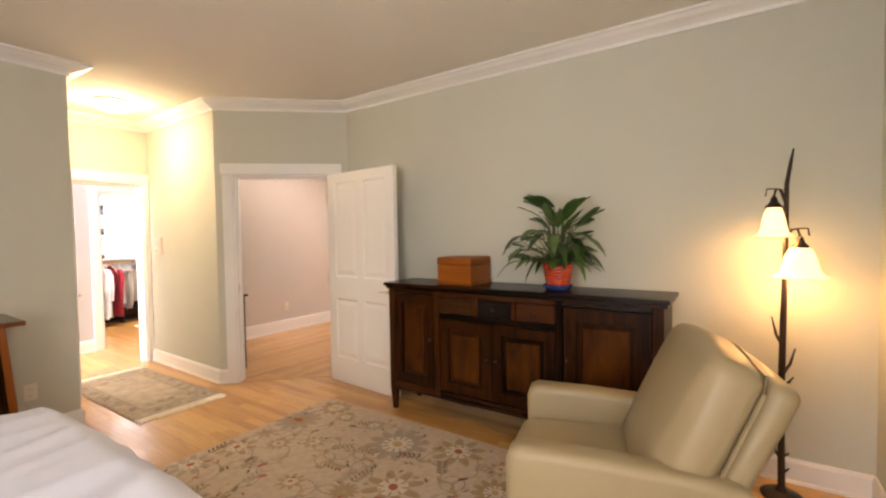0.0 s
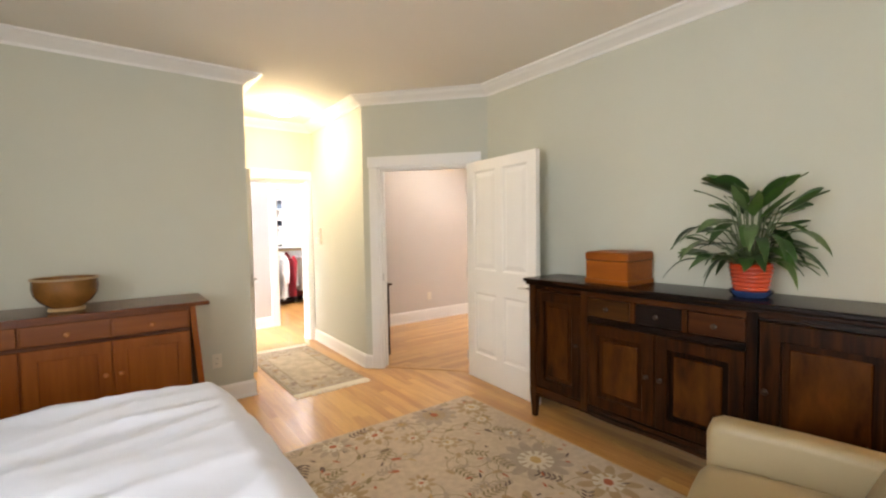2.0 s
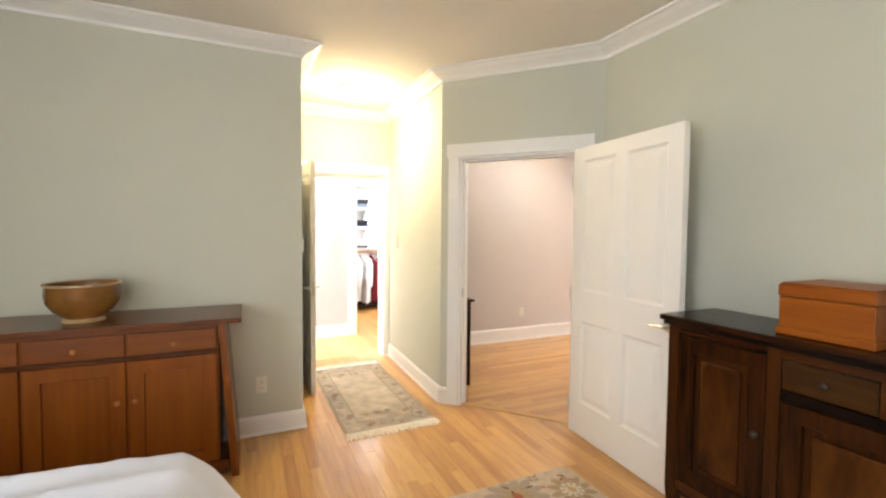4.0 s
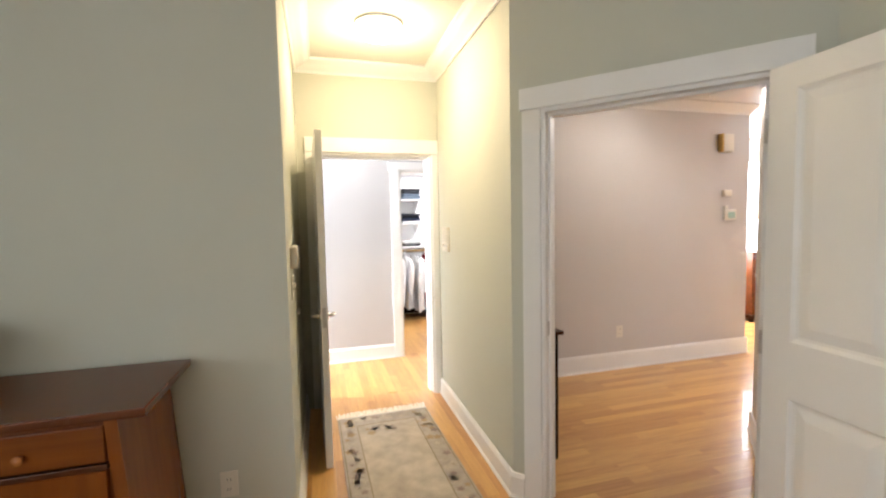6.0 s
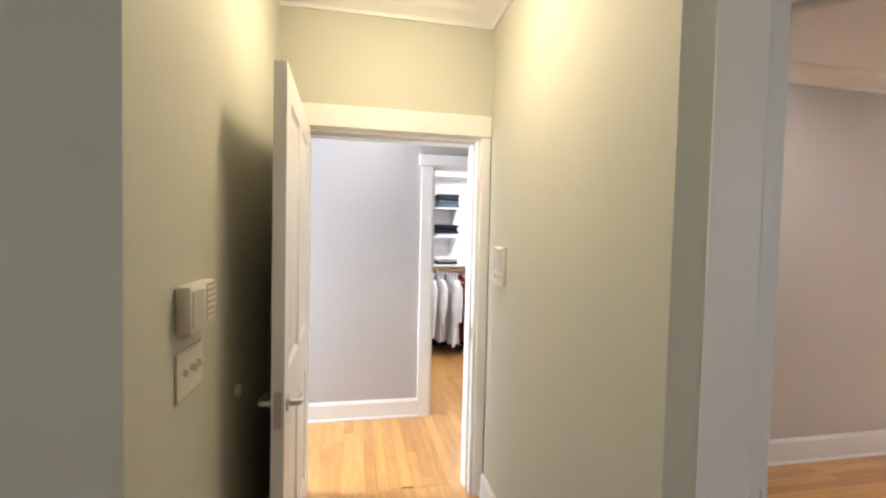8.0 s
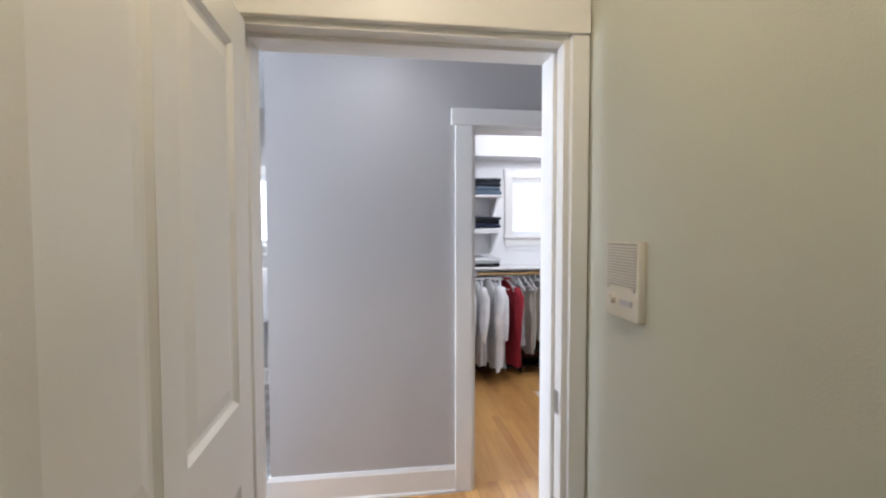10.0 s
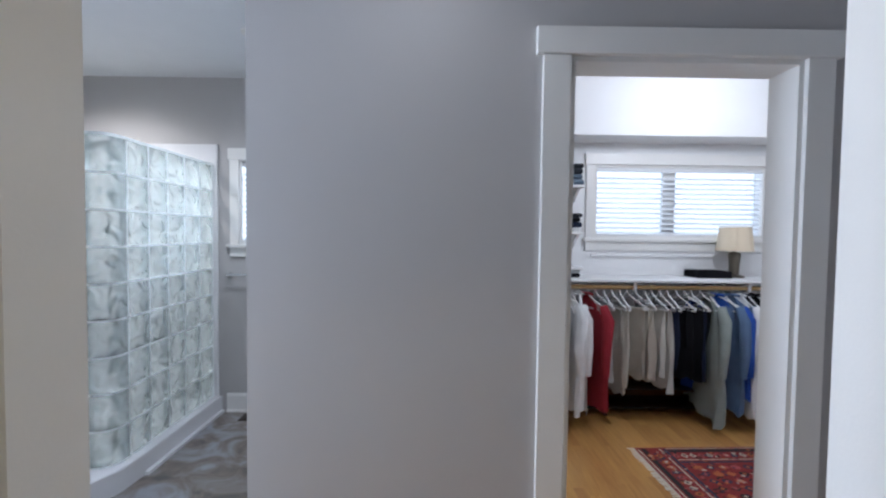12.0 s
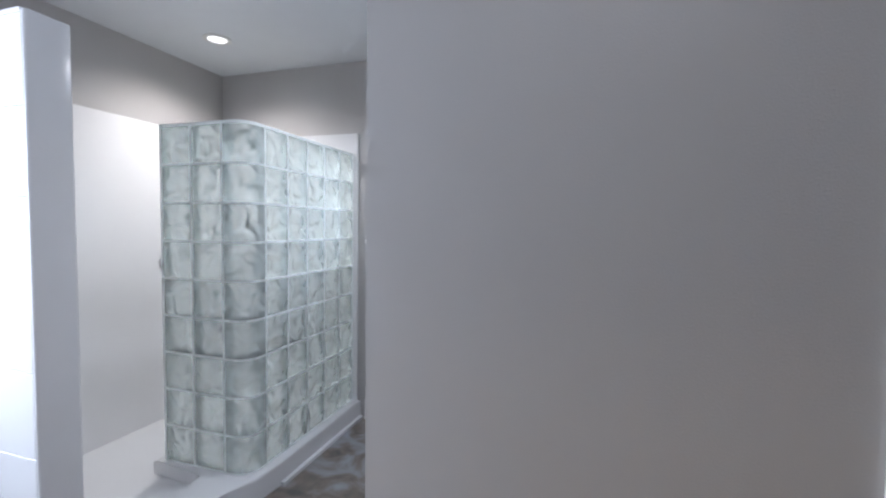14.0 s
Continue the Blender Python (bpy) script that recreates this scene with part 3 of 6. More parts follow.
    part("apron", bm, M_DARKWOOD_H, sb)
    return sb


sideboard()

# wooden box on the sideboard
wb = thing("wooden_box", 4.085, 2.32, 1.041, 0, "orange stained wooden keepsake box on the sideboard", "box")
bm = B(-0.155, 0.155, -0.155, 0.155, 0.0, 0.03, bev=0.004)
box(bm, -0.148, 0.148, -0.148, 0.148, 0.03, 0.15, 0.003)
part("body", bm, M_BOXWOOD, wb)
bm = B(-0.152, 0.152, -0.152, 0.152, 0.1525, 0.20, bev=0.006)
box(bm, -0.146, 0.146, -0.146, 0.146, 0.2, 0.207, 0.003)
part("lid", bm, M_BOXWOOD, wb)


# plant
def plant():
    p = thing("potted_plant", 4.06, 1.565, 1.041, 0, "peace lily in a red ribbed pot with a blue saucer", "plant")
    part("saucer", lathe([(0.0001, 0), (0.075, 0), (0.088, 0.012), (0.100, 0.032), (0.095, 0.034), (0.080, 0.016), (0.0001, 0.014)], 32), M_BLUE, p, "blue glazed saucer", smooth=True)
    prof = [(0.0001, 0.016), (0.070, 0.016), (0.076, 0.03)]
    for i in range(6):
        z = 0.036 + i * 0.021
        r = 0.079 + 0.0035 * i
        prof += [(r, z), (r + 0.004, z + 0.004), (r + 0.004, z + 0.012), (r, z + 0.016)]
    prof += [(0.100, 0.165), (0.103, 0.172), (0.094, 0.172), (0.09, 0.15), (0.0001, 0.148)]
    part("pot", lathe(prof, 36), M_RED, p, "red ribbed ceramic pot", smooth=True)
    part("soil", lathe([(0.0001, 0.155), (0.05, 0.157), (0.091, 0.152), (0.0001, 0.14)], 20), M_SOIL, p)
    rr = random.Random(11)
    for k in range(100):
        a = k * 2.39996 + rr.uniform(-0.25, 0.25)
        lift = rr.uniform(0.0, 1.0) ** 1.4
        reach = rr.uniform(0.12, 0.42) if lift < 0.7 else rr.uniform(0.05, 0.22)
        height = 0.03 + 0.35 * lift * rr.uniform(0.8, 1.1)
        if math.cos(a) > 0.2:
            reach = min(reach, 0.15)
        L = rr.uniform(0.15, 0.23)
        w = rr.uniform(0.020, 0.036)
        d = Vector((math.cos(a), math.sin(a), 0))
        tip0 = Vector((0, 0, 0.15)) + d * 0.03
        knee = Vector((0, 0, 0.15)) + d * reach * 0.55 + Vector((0, 0, height))
        bm = tube([tip0, (tip0 + knee) / 2 + Vector((0, 0, 0.03)), knee], 0.0028, 5)
        st = part("stalk", bm, M_STEM, p, smooth=True)
        bm = bmesh.new()
        side = d.cross(Vector((0, 0, 1))).normalized()
        rows = []
        droop = rr.uniform(0.0, 1.2)
        twist = rr.uniform(-1.1, 1.1)
        n = 9
        for i in range(n):
            s = i / (n - 1)
            c = knee + d * L * (s - 0.12 * droop * s * s) + Vector((0, 0, (0.13 if lift > 0.62 else 0.05) * s - (0.06 if lift > 0.62 else 0.16) * droop * s * s))
            ww = w * max(0.02, math.sin(math.pi * min(1, s * 0.93 + 0.07)) ** 0.8)
            tw = side * math.cos(twist * s) + Vector((0, 0, 1)) * math.sin(twist * s)
            rows.append([bm.verts.new(c - tw * ww + Vector((0, 0, 0.006))), bm.verts.new(c), bm.verts.new(c + tw * ww + Vector((0, 0, 0.006)))])
        for u, v in zip(rows, rows[1:]):
            bm.faces.new((u[0], u[1], v[1], v[0])), bm.faces.new((u[1], u[2], v[2], v[1]))
        part("leaf", bm, M_LEAF[rr.choice((0, 0, 0, 1, 1, 2))], p, smooth=True)
    return p


plant()

# floor lamp
GLASS_GLOW = bpy.data.materials.new("frosted_amber_glass")
GLASS_GLOW.use_nodes = True
gb = GLASS_GLOW.node_tree.nodes["Principled BSDF"]
gb.inputs["Base Color"].default_value = (0.9, 0.72, 0.45, 1)
gb.inputs["Roughness"].default_value = 0.4
gb.inputs["Emission Color"].default_value = (1.0, 0.68, 0.30, 1)
gb.inputs["Emission Strength"].default_value = 2.3
M_BULB = emit("lit_bulb", (1.0, 0.85, 0.6), 18)


def floor_lamp():
    lp = thing("floor_lamp", 4.09, 0.36, 0, 0, "lit bronze branch floor lamp with two bell shades", "lamp")
    part("base", lathe([(0.0001, 0), (0.092, 0), (0.096, 0.008), (0.08, 0.02), (0.03, 0.032), (0.016, 0.06), (0.0001, 0.06)], 28), M_IRON, lp, smooth=True)
    pts = [(0.004 * math.sin(z * 5), 0.006 * math.sin(z * 3.1), z) for z in (0.05, 0.3, 0.6, 0.9, 1.15, 1.35, 1.52)] + [(0.0, -0.008, 1.66), (0.0, -0.022, 1.76), (0, -0.034, 1.835)]
    part("pole", tube(pts, [0.017, 0.016, 0.016, 0.015, 0.014, 0.013, 0.012, 0.010, 0.008, 0.004], 10), M_IRON, lp, smooth=True)
    for z, dy, dz in ((0.2, 0.035, 0.06), (0.13, -0.03, 0.03), (0.80, 0.05, 0.16), (0.66, -0.05, 0.14), (0.60, -0.045, 0.05), (0.22, -0.03, 0.02)):
        part("twig", tube([(0, 0, z), (0, dy * 0.6, z + dz * 0.4), (0, dy, z + dz)], [0.009, 0.007, 0.003], 6), M_IRON, lp, smooth=True)
    for sy, top, reach, k in ((1, 1.622, 0.046, 0.73), (-1, 1.412, 0.064, 1.0)):
        arm = tube([(0, 0, top - 0.05), (-0.01, sy * reach * 0.4, top + 0.005), (-0.015, sy * reach * 0.8, top + 0.01), (-0.015, sy * reach, top - 0.03)], [0.009, 0.007, 0.006, 0.006], 8)
        part("arm", arm, M_IRON, lp, smooth=True)
        part("curl", tube([(-0.01, sy * reach * 0.8, top + 0.01), (-0.012, sy * (reach + 0.03), top + 0.012), (-0.012, sy * (reach + 0.035), top - 0.025)], 0.004, 6), M_IRON, lp, smooth=True)
        c = (-0.015, sy * reach, top - 0.03)
        part("cap", lathe([(0.0001, 0.0), (0.012, -0.002), (0.018, -0.028), (0.036, -0.048), (0.040, -0.058), (0.0001, -0.058)], 20, at=c), M_IRON, lp, smooth=True)
        sh = part("shade", lathe([(r * k, z) for r, z in [(0.038, -0.056), (0.054, -0.078), (0.068, -0.115), (0.077, -0.155), (0.090, -0.188), (0.116, -0.208), (0.113, -0.209), (0.086, -0.186), (0.073, -0.155), (0.064, -0.115), (0.050, -0.078), (0.034, -0.058)]], 36, at=c, wob=0.008), GLASS_GLOW, lp, "glowing frosted amber glass bell shade", smooth=True)
        part("bulb", lathe([(0.0001, -0.06), (0.012, -0.065), (0.026, -0.10), (0.028, -0.125), (0.018, -0.145), (0.0001, -0.15)], 16, at=c), M_BULB, lp, smooth=True)
        point("lamp_bulb", (4.09 + c[0], 0.36 + c[1], c[2] - 0.215), 8.0, (1.0, 0.57, 0.21), 0.05)
    return lp


floor_lamp()


# armchair
def cushion(x0, x1, y0, y1, z0, z1, puff=0.02, bev=0.05, cuts=4):
    bm = B(x0, x1, y0, y1, z0, z1, bev=bev, seg=4)
    c = Vector(((x0 + x1) / 2, (y0 + y1) / 2, (z0 + z1) / 2))
    h = Vector(((x1 - x0) / 2, (y1 - y0) / 2, (z1 - z0) / 2))
    bmesh.ops.subdivide_edges(bm, edges=[e for e in bm.edges if e.calc_length() > 0.12], cuts=cuts, use_grid_fill=True)
    for v in bm.verts:
        q = Vector(((v.co.x - c.x) / h.x, (v.co.y - c.y) / h.y, (v.co.z - c.z) / h.z))
        ax = max(range(3), key=lambda i: h[i] < 1e9 and abs(q[i]))
        o = [max(0.0, 1 - q[i] * q[i]) for i in range(3)]
        v.co[ax] += math.copysign(puff * o[(ax + 1) % 3] * o[(ax + 2) % 3], q[ax])
        v.co += 0.004 * noise.noise_vector(v.co * 6)
    return bm


def armchair():
    ch = thing("armchair", 3.165, 0.995, 0.012, 16.6, "cream leather reclining armchair standing on the rug", "chair")
    part("base", B(-0.30, 0.30, -0.32, 0.36, 0.05, 0.30, bev=0.02), M_LEATHER, ch, smooth=True)
    for x in (-0.33, 0.33):
        for y in (-0.32, 0.34):
            part("foot", B(x - 0.025, x + 0.025, y - 0.025, y + 0.025, 0, 0.06, bev=0.005), M_DARKWOOD, ch)
    for s in (-1, 1):
        bm = bmesh.new()
        # arm outline in y and z, rounded top, sloping down to the rear
        prof = [(0.41, 0.05), (0.415, 0.55), (0.40, 0.592), (0.36, 0.612), (0.1, 0.606), (-0.2, 0.588), (-0.36, 0.57), (-0.40, 0.54), (-0.40, 0.05)]
        v0 = [bm.verts.new((s * 0.285, y, z)) for y, z in prof]
        v1 = [bm.verts.new((s * 0.415, y, z)) for y, z in prof]
        k = len(prof)
        for i in range(k):
            bm.faces.new((v0[i], v0[(i + 1) % k], v1[(i + 1) % k], v1[i]))
        bm.faces.new(v0), bm.faces.new(v1)
        bmesh.ops.recalc_face_normals(bm, faces=bm.faces)
        bmesh.ops.bevel(bm, geom=[e for e in bm.edges if abs(e.verts[0].co.x - e.verts[1].co.x) < 0.01 and max(e.verts[0].co.z, e.verts[1].co.z) > 0.06], offset=0.035, segments=4, profile=0.5, affect="EDGES")
        a = part("arm", bm, M_LEATHER, ch, smooth=True)
    part("seat_cushion", cushion(-0.283, 0.283, -0.22, 0.43, 0.28, 0.455, 0.022), M_LEATHER, ch, smooth=True)
    tilt = pose(0, -0.13, 0.40, 24)
    bc = part("back_cushion", cushion(-0.335, 0.335, -0.10, 0.09, -0.03, 0.60, 0.045, 0.05), M_LEATHER, ch, smooth=True, m=tilt)
    part("piping", tube([(-0.345, -0.095, 0.02), (-0.35, -0.095, 0.3), (-0.34, -0.09, 0.55), (-0.30, -0.085, 0.60), (0, -0.08, 0.63), (0.30, -0.085, 0.60), (0.34, -0.09, 0.55), (0.35, -0.095, 0.3), (0.345, -0.095, 0.02)], 0.007, 6), M_LEATHER, bc, smooth=True)
    bb = cushion(-0.345, 0.345, -0.20, -0.10, -0.10, 0.60, 0.015, 0.04, 2)
    part("back_frame", bb, M_LEATHER, ch, smooth=True, m=tilt)
    return ch


armchair()


# bed
def bed():
    bd = thing("bed", 0, 0, 0, 0, "double bed with a rumpled white duvet", "bed")
    part("bed_base", B(-0.20, 1.80, 1.62, 3.24, 0.10, 0.32, bev=0.01), M_LINEN, bd)
    for x in (-0.12, 1.66):
        for y in (1.70, 3.16):
            part("leg", B(x - 0.03, x + 0.03, y - 0.03, y + 0.03, 0, 0.10), M_DARKWOOD, bd)
    part("mattress", B(-0.20, 1.83, 1.60, 3.26, 0.322, 0.60, bev=0.05, seg=4), M_LINEN, bd, smooth=True)
    bm = bmesh.new()
    nx, ny = 90, 80
    x0, x1, y0, y1 = -0.22, 2.03, 1.50, 3.33
    grid = []
    for i in range(nx + 1):
        row = []
        for j in range(ny + 1):
            u, v = i / nx, j / ny
            x, y = x0 + (x1 - x0) * u, y0 + (y1 - y0) * v
            ex = max(0, x - 1.77)
            ey = max(0, y - 3.11, 1.70 - y)
            e = math.hypot(ex, ey)
            z = 0.680
            if e > 0:
                z -= 0.9 * e * e / (0.05 + e * 0.9) * 1.15
                z -= 0.7 * max(0, e - 0.13)
            z += 0.018 * noise.noise(Vector((x * 2.2, y * 2.4, 0.3)))
            wr = noise.noise(Vector((x * 1.1 + 0.4 * y, y * 6.5 - x * 1.4, 2.1)))
            z += 0.04 * (1 - abs(wr)) ** 3 * (0.5 + 0.5 * noise.noise(Vector((x * 1.7, y * 1.7, 5))))
            z += 0.004 * noise.noise(Vector((x * 14, y * 14, 8)))
            fl = 0.02 * noise.noise(Vector((x * 4, y * 4, z))) * min(1, e * 8)
            row.append(bm.verts.new((x + fl, y + fl, max(0.30, z))))
        grid.append(row)
    for i in range(nx):
        for j in range(ny):
            bm.faces.new((grid[i][j], grid[i + 1][j], grid[i + 1][j + 1], grid[i][j + 1]))
    g = bmesh.ops.extrude_face_region(bm, geom=bm.faces[:])
    bmesh.ops.translate(bm, verts=[v for v in g["geom"] if isinstance(v, bmesh.types.BMVert)], vec=(0, 0, -0.025))
    part("duvet", bm, M_LINEN, bd, "rumpled white cotton duvet", smooth=True)
    return bd


bed()


# cherry cabinet
def cherry_cabinet():
    cb = thing("cherry_cabinet", 0, 0, 0, 0, "cherry wood cabinet with splayed sides against the wall", "cabinet")
    F = 4.205
    part("top", B(-0.05, 1.955, 4.165, 4.68, 0.905, 0.932, bev=0.004), M_CHERRY_H, cb, "dark polished cherry top")
    bm = bmesh.new()
    box(bm, 0.09, 1.835, F + 0.02, 4.66, 0.08, 0.905)
    part("carcass", bm, M_CHERRY, cb)
    for s in (0, 1):
        bm = bmesh.new()
        xa, xb, xc, xd = ((1.832, 1.868, 1.935, 1.895) if s else (0.092, 0.056, -0.011, 0.029))
        ring = []
        for y in (F - 0.012, 4.67):
            ring.append([bm.verts.new(p) for p in ((xa, y, 0.905), (xb, y, 0.905), (xc, y, 0.0), (xd, y, 0.0))])
        for k in range(4):
            bm.faces.new((ring[0][k], ring[0][(k + 1) % 4], ring[1][(k + 1) % 4], ring[1][k]))
        bm.faces.new(ring[0]), bm.faces.new(ring[1])
        part("side_panel", bm, M_CHERRY, cb)
    part("plinth", B(0.05, 1.88, F + 0.01, F + 0.03, 0.03, 0.10), M_CHERRY_H, cb)
    xs = [0.09, 0.527, 0.963, 1.398, 1.832]
    part("rail", B(0.09, 1.832, F - 0.004, F + 0.02, 0.880, 0.9045), M_CHERRY_H, cb)
    part("rail", B(0.09, 1.832, F - 0.006, F + 0.02, 0.735, 0.755, bev=0.002), M_CHERRY_H, cb)
    for i, (a, b) in enumerate(zip(xs, xs[1:])):
        dr = part("drawer", B(a + 0.006, b - 0.006, F, F + 0.018, 0.760, 0.877, bev=0.003), M_CHERRY_D, cb)
        kb = lathe([(0.0001, 0), (0.007, 0), (0.007, 0.012), (0.014, 0.016), (0.015, 0.022), (0.009, 0.028), (0.0001, 0.029)], 14)
        bmesh.ops.rotate(kb, verts=kb.verts, matrix=Matrix.Rotation(radians(90), 3, "X"))
        bmesh.ops.translate(kb, verts=kb.verts, vec=((a + b) / 2, F, 0.81))
        part("knob", kb, M_KNOB, dr, smooth=True)
        fw = 0.072
        dd = part("cabinet_door", frame_ring("y", F, F + 0.019, a + 0.006, b - 0.006, 0.11, 0.732, fw), M_CHERRY, cb)
        part("door_panel", B(a + 0.007 + fw, b - 0.007 - fw, F + 0.0125, F + 0.018, 0.183, 0.659), M_CHERRY, dd)
        kb = lathe([(0.0001, 0), (0.007, 0), (0.007, 0.012), (0.014, 0.016), (0.015, 0.022), (0.009, 0.028), (0.0001, 0.029)], 14)
        bmesh.ops.rotate(kb, verts=kb.verts, matrix=Matrix.Rotation(radians(90), 3, "X"))
        bmesh.ops.translate(kb, verts=kb.verts, vec=(b - 0.04 if i % 2 == 0 else a + 0.04, F, 0.52))
        part("knob", kb, M_KNOB, dd, smooth=True)
    return cb


cherry_cabinet()

bw = thing("ceramic_bowl", 1.175, 4.39, 0.933, 0, "brown glazed stoneware bowl on the cherry cabinet", "bowl")
part("bowl_body", lathe([(0.0001, 0.02), (0.085, 0.022), (0.09, 0.03), (0.13, 0.06), (0.160, 0.105), (0.168, 0.15), (0.165, 0.195), (0.170, 0.205), (0.160, 0.205), (0.155, 0.19), (0.150, 0.11), (0.10, 0.05), (0.0001, 0.04)], 44), M_BOWL, bw, smooth=True)
part("foot_ring", lathe([(0.0001, 0), (0.092, 0), (0.096, 0.006), (0.088, 0.0215), (0.0001, 0.0215)], 40), M_BOWLF, bw, "tan unglazed foot", smooth=True)
part("rim", lathe([(0.163, 0.196), (0.173, 0.200), (0.172, 0.210), (0.160, 0.2095), (0.163, 0.196)], 44), M_BOWLF, bw, "tan glazed rim", smooth=True)


# patterned rug
def rug():
    rg = thing("area_rug", 0, 0, 0, 0, "beige floral wool rug under the bed and armchair", "rug")
    X0, X1, Y0, Y1 = 1.25, 3.75, 0.35, 3.50
    part("rug_body", B(X0, X1, Y0, Y1, 0.001, 0.011, bev=0.004), M_RUG, rg)
    bm = bmesh.new()
    rr = random.Random(3)

    def poly(pts, mi, z):
        f = bm.faces.new([bm.verts.new((min(X1 - 0.01, max(X0 + 0.01, x)), min(Y1 - 0.01, max(Y0 + 0.01, y)), z)) for x, y in pts])
        f.material_index = mi

    def ell(cx, cy, a, b, ang, mi, z, n=10, sharp=1.0):
        pts = []
        for k in range(n):
            t = 2 * math.pi * k / n
            px, py = a * math.cos(t), b * math.sin(t) * abs(math.sin(t)) ** (sharp - 1)
            pts.append((cx + px * math.cos(ang) - py * math.sin(ang), cy + px * math.sin(ang) + py * math.cos(ang)))
        poly(pts, mi, z)

    def flower(cx, cy, R, c1, c2, c3):
        n = rr.choice((8, 9, 10, 12))
        a0 = rr.random() * 6
        for k in range(n):
            a = a0 + 2 * math.pi * k / n
            ell(cx + 0.68 * R * math.cos(a), cy + 0.68 * R * math.sin(a), 0.40 * R, 0.17 * R, a, c1, 0.0115, 8)
        ell(cx, cy, 0.52 * R, 0.52 * R, 0, c2, 0.0119, 14)
        for k in range(n):
            a = a0 + 2 * math.pi * (k + 0.5) / n
            ell(cx + 0.42 * R * math.cos(a), cy + 0.42 * R * math.sin(a), 0.15 * R, 0.05 * R, a, c1, 0.0122, 6)
        ell(cx, cy, 0.2 * R, 0.16 * R, a0, c3, 0.0125, 9)

    def leafy(cx, cy, L, ang, c):
        for k in range(5):
            s = (k + 0.5) / 5
            for sg in (-1, 1):
                x, y = cx + L * s * math.cos(ang), cy + L * s * math.sin(ang)
                a = ang + sg * 0.9
                ell(x + 0.022 * math.cos(a), y + 0.022 * math.sin(a), 0.024, 0.008, a, c, 0.0117, 6)

    spots = []
    for _ in range(4000):
        x, y = rr.uniform(X0 + 0.12, X1 - 0.12), rr.uniform(Y0 + 0.12, Y1 - 0.12)
        R = rr.choice((0.21, 0.17, 0.13, 0.08, 0.05))
        if all(math.hypot(x - a, y - b) > (R + q) * 1.02 for a, b, q in spots):
            spots.append((x, y, R))
    for x, y, R in spots:
        if R > 0.06:
            flower(x, y, R, rr.choice((0, 0, 4, 4, 0)), rr.choice((6, 6, 0, 6)), rr.choice((3, 3, 3, 2)))
        else:
            ell(x, y, R * 0.7, R * 0.3, rr.random() * 6, rr.choice((3, 1, 4, 5, 0)), 0.0116, 8)
        # vine to a neighbour
        near = sorted(spots, key=lambda q: math.hypot(q[0] - x, q[1] - y))[1:3]
        for qx, qy, _ in near:
            pts = []
            ox, oy = -(qy - y) * 0.25, (qx - x) * 0.25
            for k in range(9):
                s = k / 8
                b = math.sin(math.pi * s)
                pts.append((x + (qx - x) * s + ox * b, y + (qy - y) * s + oy * b))
            for (ax, ay), (bx, by) in zip(pts, pts[1:]):
                d = math.hypot(bx - ax, by - ay) or 1
                nx_, ny_ = -(by - ay) / d * 0.0026, (bx - ax) / d * 0.0026
                poly([(ax - nx_, ay - ny_), (bx - nx_, by - ny_), (bx + nx_, by + ny_), (ax + nx_, ay + ny_)], 1, 0.0113)
        if rr.random() < 0.55:
            leafy(x + R, y + R * 0.4, 0.15, rr.random() * 6.3, rr.choice((1, 1, 5, 4)))
    for _ in range(340):
        x, y = rr.uniform(X0 + 0.05, X1 - 0.05), rr.uniform(Y0 + 0.05, Y1 - 0.05)
        ell(x, y, rr.uniform(0.014, 0.03), 0.008, rr.random() * 6, rr.choice((3, 3, 5, 1, 2)), 0.0121, 6)
    part("woven_pattern", bm, M_RUGS, rg, "tan, olive and rust woven flowers")
    return rg


rug()


